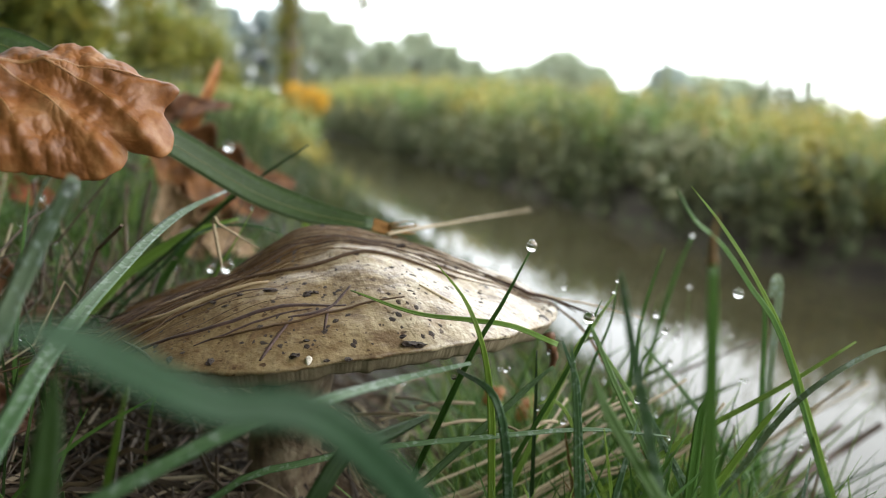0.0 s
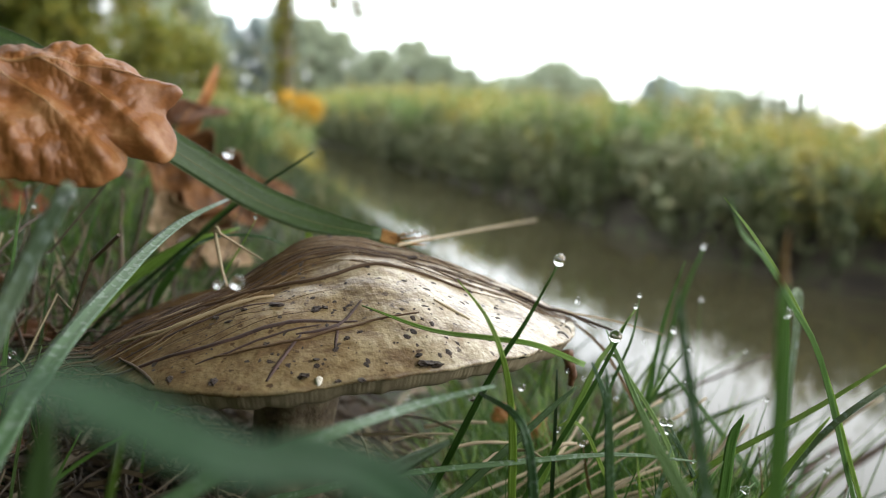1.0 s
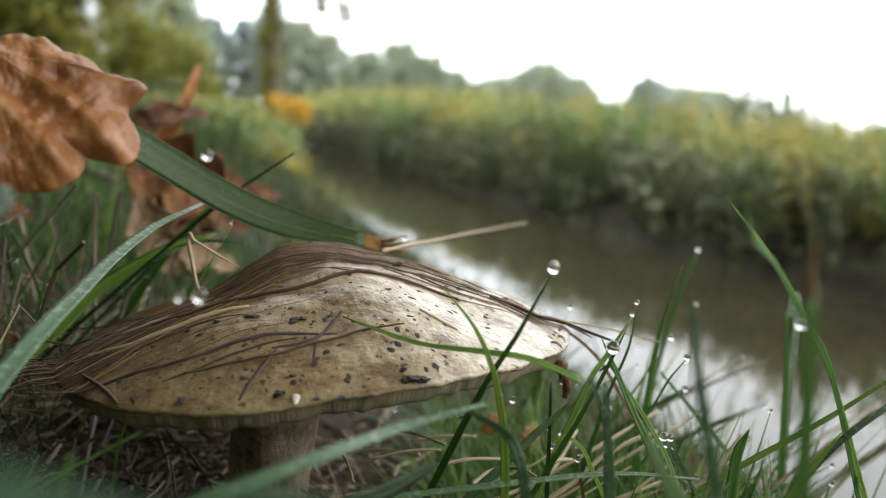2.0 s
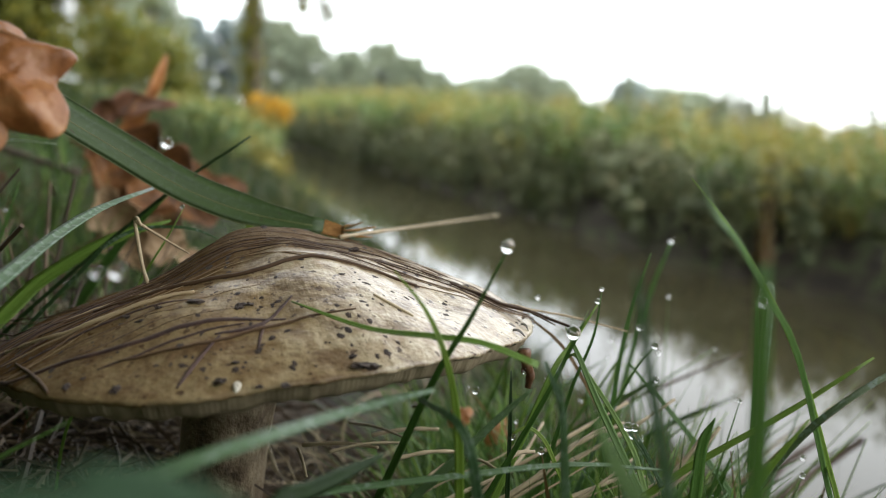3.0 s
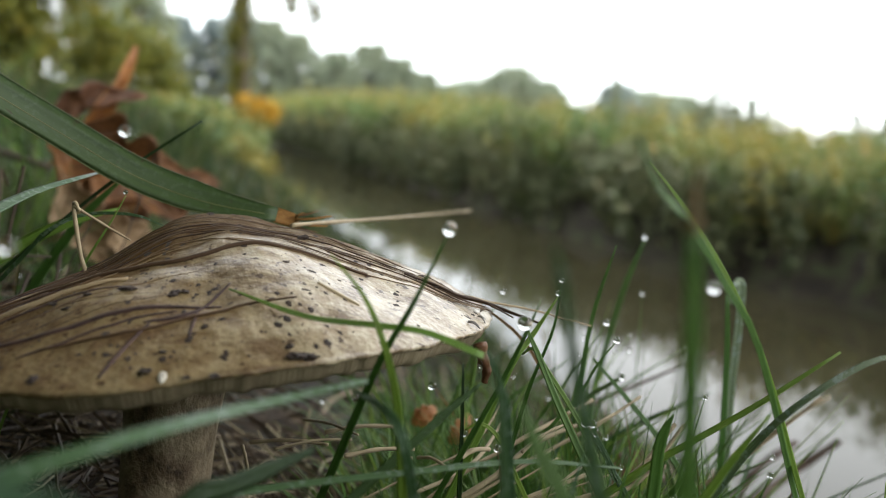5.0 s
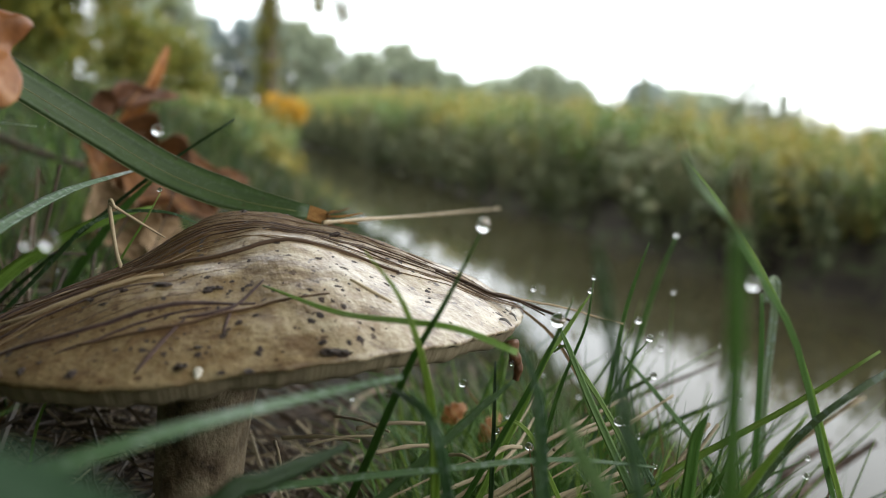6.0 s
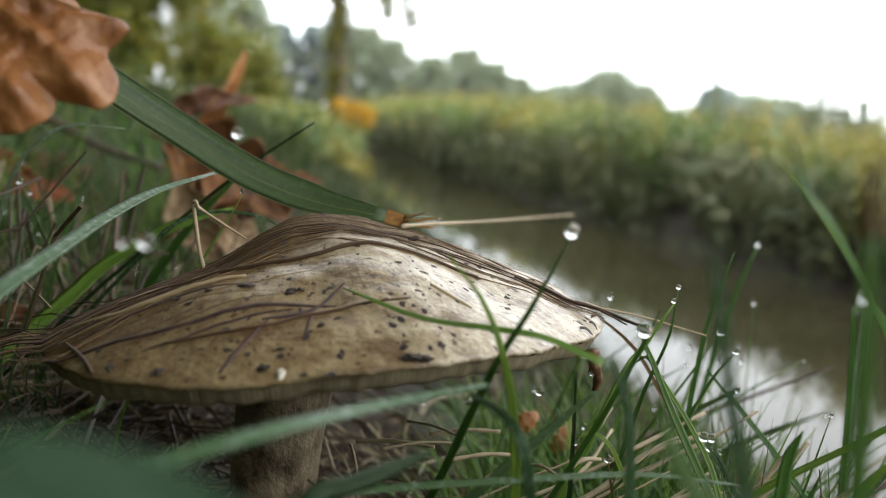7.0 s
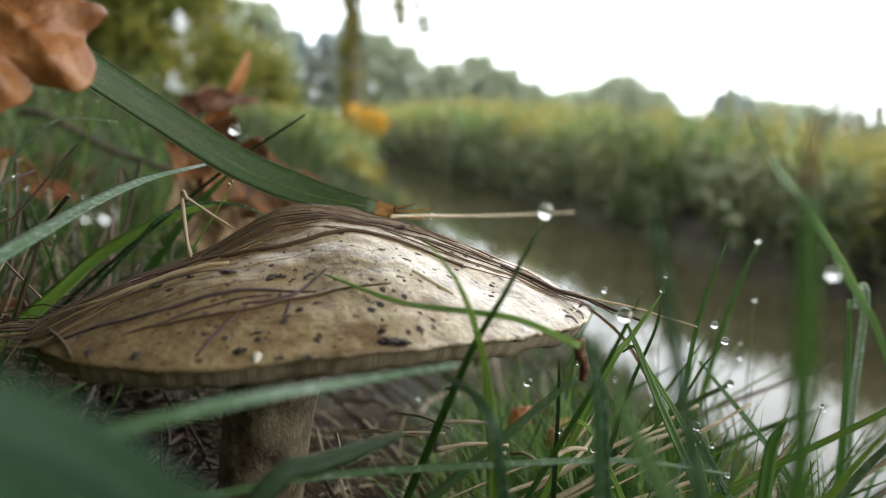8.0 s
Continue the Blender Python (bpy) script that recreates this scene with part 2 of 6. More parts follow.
def oak_matter(name, dark, mid, light, rough=0.3, ripples=0.6):
    """A wet dead oak leaf: blotches, fine cell pattern, darker veins, glossy film."""
    m, n, l, bsdf, out = shader(name)
    big = noise_tex(n, l, 105, 5, 0.65)
    col = ramp(n, [(0.3, dark), (0.5, mid), (0.72, light)])
    l.new(big.outputs["Fac"], col.inputs[0])
    cells = n.new("ShaderNodeTexVoronoi")
    cells.feature = "DISTANCE_TO_EDGE"
    cells.inputs["Scale"].default_value = 700
    tc = n.new("ShaderNodeTexCoord")
    l.new(tc.outputs["Object"], cells.inputs["Vector"])
    cell_r = ramp(n, [(0.0, (0.75, 0.7, 0.65)), (0.12, (1, 1, 1))])
    l.new(cells.outputs["Distance"], cell_r.inputs[0])
    colour = mixed(n, l, col.outputs[0], cell_r.outputs[0], 0.25, "MULTIPLY")
    spot = noise_tex(n, l, 160, 2)
    spot_r = ramp(n, [(0.68, (0, 0, 0)), (0.76, (1, 1, 1))])
    l.new(spot.outputs["Fac"], spot_r.inputs[0])
    colour = mixed(n, l, colour, (0.06, 0.035, 0.025), spot_r.outputs[0])
    l.new(colour, bsdf.inputs["Base Color"])
    bsdf.inputs["Roughness"].default_value, bsdf.inputs["Specular IOR Level"].default_value = rough, 0.5
    ripple = noise_tex(n, l, 260, 3)
    b1 = bumped(n, l, bsdf, ripple.outputs["Fac"], ripples, 0.0016)
    bumped(n, l, bsdf, cells.outputs["Distance"], 0.1, 0.0002, b1)
    tr, mx = n.new("ShaderNodeBsdfTranslucent"), n.new("ShaderNodeMixShader")
    l.new(colour, tr.inputs["Color"])
    mx.inputs[0].default_value = 0.25
    l.new(bsdf.outputs[0], mx.inputs[1])
    l.new(tr.outputs[0], mx.inputs[2])
    l.new(mx.outputs[0], out.inputs[0])
    return m


OAK_TAN = oak_matter("oak_leaf_tan", (0.13, 0.046, 0.014), (0.28, 0.108, 0.031), (0.42, 0.22, 0.092), 0.46, 0.3)
OAK_VEIN = oak_matter("oak_leaf_vein", (0.2, 0.09, 0.03), (0.36, 0.18, 0.07), (0.5, 0.3, 0.15), 0.3)
OAK_ORANGE = oak_matter("oak_leaf_orange", (0.2, 0.075, 0.02), (0.4, 0.17, 0.05), (0.52, 0.28, 0.1), 0.45)
OAK_BROWN = oak_matter("oak_leaf_brown", (0.05, 0.022, 0.012), (0.15, 0.068, 0.034), (0.27, 0.135, 0.07), 0.4)
OAK_RED = oak_matter("oak_leaf_russet", (0.045, 0.018, 0.006), (0.14, 0.058, 0.017), (0.27, 0.115, 0.034), 0.62)
OAK_RUST = oak_matter("oak_leaf_rust", (0.05, 0.011, 0.005), (0.2, 0.042, 0.008), (0.38, 0.1, 0.02), 0.7)
OAK_PALE = oak_matter("oak_leaf_pale", (0.13, 0.075, 0.034), (0.31, 0.2, 0.105), (0.43, 0.31, 0.185), 0.6)


def cap_matter():
    """Mushroom skin: cream, tan towards the margin, rain-dark streaks, pores and fine radial fibres."""
    m, n, l, bsdf, out = shader("mushroom_skin")
    big = noise_tex(n, l, 42, 5, 0.6)
    col = ramp(n, [(0.38, (0.22, 0.16, 0.075)), (0.48, (0.36, 0.295, 0.17)), (0.6, (0.49, 0.435, 0.32))])
    l.new(big.outputs["Fac"], col.inputs[0])
    fibre = noise_tex(n, l, 1.0, 3, 0.6, (46, 3.5, 1), "UV")
    fib_r = ramp(n, [(0.35, (0.86, 0.82, 0.76)), (0.6, (1, 1, 1))])
    l.new(fibre.outputs["Fac"], fib_r.inputs[0])
    colour = mixed(n, l, col.outputs[0], fib_r.outputs[0], 0.7, "MULTIPLY")
    # the umbo is darker and browner than the rest
    tc = n.new("ShaderNodeTexCoord")
    sep = n.new("ShaderNodeSeparateXYZ")
    l.new(tc.outputs["UV"], sep.inputs[0])
    umbo = ramp(n, [(0.06, (0.8, 0.8, 0.8)), (0.3, (0, 0, 0))])
    l.new(sep.outputs["Y"], umbo.inputs[0])
    colour = mixed(n, l, colour, (0.15, 0.115, 0.075), umbo.outputs[0])
    # ochre on the side that lies in the grass, paler on the open side
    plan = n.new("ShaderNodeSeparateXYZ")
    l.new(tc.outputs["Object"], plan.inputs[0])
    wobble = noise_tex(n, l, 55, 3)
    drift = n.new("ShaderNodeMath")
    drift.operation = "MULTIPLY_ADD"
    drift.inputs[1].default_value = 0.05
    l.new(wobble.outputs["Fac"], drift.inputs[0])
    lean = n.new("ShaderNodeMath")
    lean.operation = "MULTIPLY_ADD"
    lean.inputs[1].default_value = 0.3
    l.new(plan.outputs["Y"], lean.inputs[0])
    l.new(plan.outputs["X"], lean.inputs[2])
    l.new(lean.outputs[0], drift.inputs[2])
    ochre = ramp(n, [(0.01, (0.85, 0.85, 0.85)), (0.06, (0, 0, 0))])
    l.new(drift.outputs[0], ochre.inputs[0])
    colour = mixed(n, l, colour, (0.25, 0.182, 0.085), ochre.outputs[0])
    # whitish skin on the open side, with the wet sky sheen put into its colour
    pale = ramp(n, [(0.028, (0, 0, 0)), (0.052, (0.7, 0.7, 0.7))])
    l.new(drift.outputs[0], pale.inputs[0])
    colour = mixed(n, l, colour, (0.51, 0.45, 0.34), pale.outputs[0])
    # soil and rot where the cap is pressed into the litter
    sunk = n.new("ShaderNodeMath")
    sunk.inputs[1].default_value = 0.05
    l.new(drift.outputs[0], sunk.inputs[0])
    grime = ramp(n, [(0.042, (0.85, 0.85, 0.85)), (0.084, (0, 0, 0))])
    l.new(sunk.outputs[0], grime.inputs[0])
    colour = mixed(n, l, colour, (0.13, 0.095, 0.05), grime.outputs[0])
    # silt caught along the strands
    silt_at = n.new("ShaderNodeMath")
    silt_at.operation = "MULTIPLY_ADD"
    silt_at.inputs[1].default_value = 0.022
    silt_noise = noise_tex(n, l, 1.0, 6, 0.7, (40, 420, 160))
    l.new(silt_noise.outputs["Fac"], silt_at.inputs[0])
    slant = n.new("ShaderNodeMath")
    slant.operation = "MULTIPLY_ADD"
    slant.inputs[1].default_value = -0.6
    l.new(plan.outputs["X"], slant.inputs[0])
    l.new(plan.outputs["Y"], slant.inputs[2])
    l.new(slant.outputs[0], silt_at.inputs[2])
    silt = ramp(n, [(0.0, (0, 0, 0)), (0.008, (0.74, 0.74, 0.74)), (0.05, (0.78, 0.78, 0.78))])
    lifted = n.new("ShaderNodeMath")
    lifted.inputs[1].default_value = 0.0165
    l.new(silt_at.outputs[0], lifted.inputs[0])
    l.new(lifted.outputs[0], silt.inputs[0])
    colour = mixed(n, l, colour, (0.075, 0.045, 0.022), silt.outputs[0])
    stain = noise_tex(n, l, 150, 6, 0.72, (0.55, 1.4, 1.4))
    stain_r = ramp(n, [(0.52, (0, 0, 0)), (0.6, (1, 1, 1))])
    l.new(stain.outputs["Fac"], stain_r.inputs[0])
    half = n.new("ShaderNodeMath")
    half.operation = "MULTIPLY"
    half.inputs[1].default_value = 0.75
    l.new(stain_r.outputs[0], half.inputs[0])
    colour = mixed(n, l, colour, (0.13, 0.08, 0.04), half.outputs[0])
    mottle = noise_tex(n, l, 330, 5, 0.7)
    mottle_r = ramp(n, [(0.4, (0.55, 0.43, 0.33)), (0.58, (1.06, 1.04, 1.02))])
    l.new(mottle.outputs["Fac"], mottle_r.inputs[0])
    colour = mixed(n, l, colour, mottle_r.outputs[0], 0.7, "MULTIPLY")
    speck = noise_tex(n, l, 620, 2, 0.5)
    speck_r = ramp(n, [(0.64, (0, 0, 0)), (0.68, (1, 1, 1))])
    l.new(speck.outputs["Fac"], speck_r.inputs[0])
    colour = mixed(n, l, colour, (0.07, 0.04, 0.018), speck_r.outputs[0])
    # silt is dull, clean skin is wet
    dull = n.new("ShaderNodeMath")
    dull.use_clamp = True
    l.new(silt.outputs[0], dull.inputs[0])
    l.new(grime.outputs[0], dull.inputs[1])
    for socket, slope, start in (("Roughness", 0.6, 0.4), ("Specular IOR Level", -0.4, 0.38), ("Coat Weight", -0.6, 0.38)):
        gloss = n.new("ShaderNodeMath")
        gloss.operation, gloss.use_clamp = "MULTIPLY_ADD", True
        gloss.inputs[1].default_value, gloss.inputs[2].default_value = slope, start
        l.new(dull.outputs[0], gloss.inputs[0])
        l.new(gloss.outputs[0], bsdf.inputs[socket])
    grain = noise_tex(n, l, 1500, 3, 0.7)
    grain_r = ramp(n, [(0.42, (0.62, 0.56, 0.5)), (0.56, (1.12, 1.1, 1.09))])
    l.new(grain.outputs["Fac"], grain_r.inputs[0])
    l.new(mixed(n, l, colour, grain_r.outputs[0], 0.3, "MULTIPLY"), bsdf.inputs["Base Color"])
    bsdf.inputs["Coat Roughness"].default_value = 0.2
    bsdf.inputs["Subsurface Weight"].default_value = 0.08
    bsdf.inputs["Subsurface Radius"].default_value = (0.003, 0.002, 0.001)
    b1 = bumped(n, l, bsdf, fibre.outputs["Fac"], 0.45, 0.0006)
    pit = noise_tex(n, l, 420, 4, 0.6)
    bumped(n, l, bsdf, pit.outputs["Fac"], 0.5, 0.0009, b1)
    return m


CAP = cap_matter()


def water_matter():
    m, n, l, bsdf, out = shader("river_water")
    col = ramp(n, [(0.35, (0.026, 0.023, 0.012)), (0.65, (0.05, 0.045, 0.025))])
    t = noise_tex(n, l, 0.5, 3)
    l.new(t.outputs["Fac"], col.inputs[0])
    l.new(col.outputs[0], bsdf.inputs["Base Color"])
    bsdf.inputs["Roughness"].default_value, bsdf.inputs["IOR"].default_value = 0.04, 1.33
    wave = noise_tex(n, l, 5, 3, 0.5, (1, 0.6, 1))
    bumped(n, l, bsdf, wave.outputs["Fac"], 0.02, 0.02)
    return m


WATER = water_matter()


def drop_matter():
    m, n, l, bsdf, out = shader("water_drop")
    bsdf.inputs["Transmission Weight"].default_value, bsdf.inputs["IOR"].default_value = 1.0, 1.33
    bsdf.inputs["Roughness"].default_value = 0.0
    return m


DROP = drop_matter()


# ---- mesh helpers ----
def mesh_object(name, verts, faces, material, parent=None, label="", uvs=None, smooth=True):
    me = bpy.data.meshes.new(name)
    me.from_pydata([tuple(v) for v in verts], [], [tuple(f) for f in faces])
    me.materials.append(material)
    if smooth:
        me.polygons.foreach_set("use_smooth", [True] * len(me.polygons))
    if uvs is not None:
        layer = me.uv_layers.new(name="UVMap")
        index = np.empty(len(me.loops), dtype=np.int32)
        me.loops.foreach_get("vertex_index", index)
        layer.data.foreach_set("uv", np.asarray(uvs, dtype=np.float32)[index].ravel())
    me.update()
    ob = new(name, me)
    ob.parent = parent
    if label:
        tagged(ob, label)
    return ob


def holder(name, at, label, category, group="", kind=""):
    ob = new(name)
    ob.location, ob.empty_display_size = at, 0.01
    return tagged(ob, label, category, group, kind)


def spline(points, steps):
    """A smooth line through the points."""
    p = np.array(points, dtype=float)
    ext = np.vstack([2 * p[0] - p[1], p, 2 * p[-1] - p[-2]])
    out, n = [], len(p) - 1
    for k in range(steps + 1):
        u = k / steps * n
        i = min(int(u), n - 1)
        s = u - i
        a, b, c, d = ext[i], ext[i + 1], ext[i + 2], ext[i + 3]
        out.append(0.5 * (2 * b + (c - a) * s + (2 * a - 5 * b + 4 * c - d) * s * s + (3 * b - a - 3 * c + d) * s ** 3))
    return np.array(out)


def tangents(line):
    t = np.gradient(line, axis=0)
    return t / np.maximum(np.linalg.norm(t, axis=1, keepdims=True), 1e-9)


def tube(line, radius, sides=6):
    """A round strand along a line; radius: a number, or one for each point."""
    line = np.asarray(line, dtype=float)
    t = tangents(line)
    r = np.broadcast_to(np.asarray(radius, dtype=float), (len(line),))
    hint = np.array([0.31, -0.2, 0.93])
    a = np.cross(t, hint)
    a /= np.maximum(np.linalg.norm(a, axis=1, keepdims=True), 1e-9)
    b = np.cross(t, a)
    ang = np.linspace(0, 2 * np.pi, sides, endpoint=False)
    v = line[:, None] + r[:, None, None] * (np.cos(ang)[None, :, None] * a[:, None] + np.sin(ang)[None, :, None] * b[:, None])
    verts = v.reshape(-1, 3)
    faces = [(i * sides + j, i * sides + (j + 1) % sides, (i + 1) * sides + (j + 1) % sides, (i + 1) * sides + j)
             for i in range(len(line) - 1) for j in range(sides)]
    faces += [tuple(range(sides))[::-1], tuple((len(line) - 1) * sides + j for j in range(sides))]
    return verts, faces


def strip(points, width, facing=(0, -1, 0.35), fold=0.25, taper=(1.0, 0.75, 0.06), thick=0.00025, steps=26, turn=0.0, cut=False):
    """A leaf of grass from its root to its tip: folded along the midrib, with real thickness.
    taper: share of the width at the root, the middle and the tip."""
    line = spline(points, steps)
    t = tangents(line)
    f = np.array(facing, dtype=float)
    u = np.linspace(0, 1, steps + 1)
    w = np.interp(u, [0, 0.5, 0.85, 1], [taper[0], 1.0 if taper[1] is None else max(taper[0], taper[1]), taper[1] * 0.8 if not cut else taper[1], taper[2]]) * width / 2
    verts, uvs, n = [], [], 8
    for k in range(steps + 1):
        side = np.cross(t[k], f)
        side /= max(np.linalg.norm(side), 1e-9)
        up = np.cross(side, t[k])
        a = turn * u[k]
        side, up = side * math.cos(a) + up * math.sin(a), up * math.cos(a) - side * math.sin(a)
        for x, h in ((-1, 0), (-0.5, 0.5), (0, 1), (0.5, 0.5), (1, 0)):
            verts.append(line[k] + side * x * w[k] - up * fold * w[k] * h + up * thick * 0.5)
            uvs.append((x * 0.5 + 0.5, u[k] * len(points)))
        for x, h in ((0.5, 0.5), (0, 1), (-0.5, 0.5)):
            verts.append(line[k] + side * x * w[k] - up * fold * w[k] * h - up * thick * 0.5)
            uvs.append((x * 0.5 + 0.5, u[k] * len(points)))
    faces = [(k * n + j, k * n + (j + 1) % n, (k + 1) * n + (j + 1) % n, (k + 1) * n + j) for k in range(steps) for j in range(n)]
    faces += [tuple(range(n))[::-1], tuple(steps * n + j for j in range(n))]
    return verts, faces, uvs


def smooth_step(x, a, b):
    s = min(max((x - a) / (b - a), 0), 1)
    return s * s * (3 - 2 * s)


# ---- the lie of the land ----
WATER_Z = -0.62


def near_shore(y):
    y = min(max(y, -3), 48)
    return 0.95 - 0.29 * y + 0.003 * y * y


def far_shore(y):
    return 2.53 - 0.236 * y + max(0.0, 4.6 - max(y, -5)) * 0.2


def ground_z(x, y):
    s = (near_shore(y) - x) * 0.96
    f = (x - far_shore(y)) * 0.97
    near = np.interp(s, [-0.4, 0, 0.15, 0.54, 0.9, 1.3, 2, 3, 6, 20, 300], [-0.95, -0.64, -0.47, -0.17, 0.0, 0.12, 0.3, 0.48, 0.75, 0.85, 1.0])
    far = np.interp(f, [-0.4, 0, 0.1, 0.6, 2, 10, 300], [-0.95, -0.64, -0.4, -0.32, -0.2, 0.0, 0.4])
    z = float(max(near, far))
    rough = 0.004 * noise.noise(Vector((x * 22, y * 22, 0))) + 0.02 * noise.noise(Vector((x * 2.3, y * 2.3, 4)))
    fade = smooth_step(math.hypot(x, y - 0.1), 0.05, 0.5)
    return z + rough * (0.35 + 0.65 * fade) + 0.12 * noise.noise(Vector((x * 0.2, y * 0.2, 9))) * smooth_step(math.hypot(x, y), 3, 20)


def build_ground():
    n = 190
    u = np.linspace(-1, 1, n)
    xs = 0.02 * np.sinh(u * 10.0) - 0.0
    ys = 0.2 + 0.02 * np.sinh(u * 10.2)
    verts = [(x, y, ground_z(x, y)) for y in ys for x in xs]
    faces = [(j * n + i, j * n + i + 1, (j + 1) * n + i + 1, (j + 1) * n + i) for j in range(n - 1) for i in range(n - 1)]
    tagged(mesh_object("ground", verts, faces, SOIL), "dark damp earth of the river bank", "ground", kind="structure")
    rows = np.r_[np.linspace(-6, 30, 60), np.linspace(32, 60, 10)]
    verts, faces = [], []
    for y in rows:
        verts += [(near_shore(y) - 0.3, y, WATER_Z), (far_shore(y) + 0.3, y, WATER_Z)]
    faces = [(2 * k, 2 * k + 1, 2 * k + 3, 2 * k + 2) for k in range(len(rows) - 1)]
    tagged(mesh_object("water", verts, faces, WATER), "still brown river water reflecting a white sky", "river", kind="structure")


build_ground()

# ---- the mushroom ----
CAP_X, CAP_Y, CAP_R, CAP_TOP, CAP_RIM = -0.025, 0.176, 0.0505, 0.0635, 0.0430
STEM_X, STEM_Y = -0.0295, 0.1735


def cap_radius(a):
    """Radius of the margin at an angle: slightly wavy."""
    return CAP_R * (1 - 0.12 * max(0, -math.cos(a)) ** 2 + 0.012 * math.sin(3 * a + 0.6) + 0.008 * math.sin(7 * a + 2) + 0.004 * math.sin(15 * a) + 0.007 * noise.noise(Vector((9 * math.cos(a), 9 * math.sin(a), 3))) + 0.006 * noise.noise(Vector((31 * math.cos(a), 31 * math.sin(a), 7))))


def rim_z(x, y):
    return CAP_RIM + 0.05 * (x - CAP_X) - 0.07 * (y - CAP_Y)


def rise(r):
    """Height of the cap's skin between margin (0) and top (1): a blunt cone that bends down a little at the margin."""
    return (1 - 0.83 * r ** 1.5) * (1 - 0.3 * r ** 16)


def margin_z(a):
    """Height of the skin's edge round the cap, by the angle in degrees: highest on the front right."""
    return float(np.interp(math.degrees(a) % 360, [0, 60, 200, 225, 240, 255, 265, 275, 283, 292, 302, 312, 322, 335, 348, 360],
                           [0.0464, 0.0436, 0.0430, 0.0445, 0.0458, 0.0467, 0.0472, 0.0479, 0.0488, 0.0494, 0.0497, 0.0496, 0.0490, 0.0479, 0.0470, 0.0464]))


def cap_z(x, y):
    dx, dy = x - CAP_X, y - CAP_Y
    a, d = math.atan2(dy, dx), math.hypot(dx, dy)
    r = min(d / cap_radius(a), 1.0)
    base = rim_z(x, y)
    lump = 0.0011 * noise.noise(Vector((x * 60, y * 60, 1))) * min(1, 3 * r) + 0.0004 * noise.noise(Vector((x * 190, y * 190, 2)))
    fold = 0.0007 * r * r * math.sin(5 * a + 1.2)
    # full in front, hollow towards the back and the left
    hollow = 0.205 * (1 - math.cos(a + 0.7)) * smooth_step(r, 0.08, 0.5)
    z = base + (CAP_TOP - CAP_RIM) * rise(r) * (1 - hollow)
    k = cap_radius(a)
    edge = rim_z(CAP_X + k * math.cos(a), CAP_Y + k * math.sin(a)) + (CAP_TOP - CAP_RIM) * rise(1.0) * (1 - 0.205 * (1 - math.cos(a + 0.7)))
    return z + (margin_z(a) - edge) * smooth_step(r, 0.55, 1.0) + (lump + fold) * (1 - 0.85 * smooth_step(r, 0.7, 1.0))


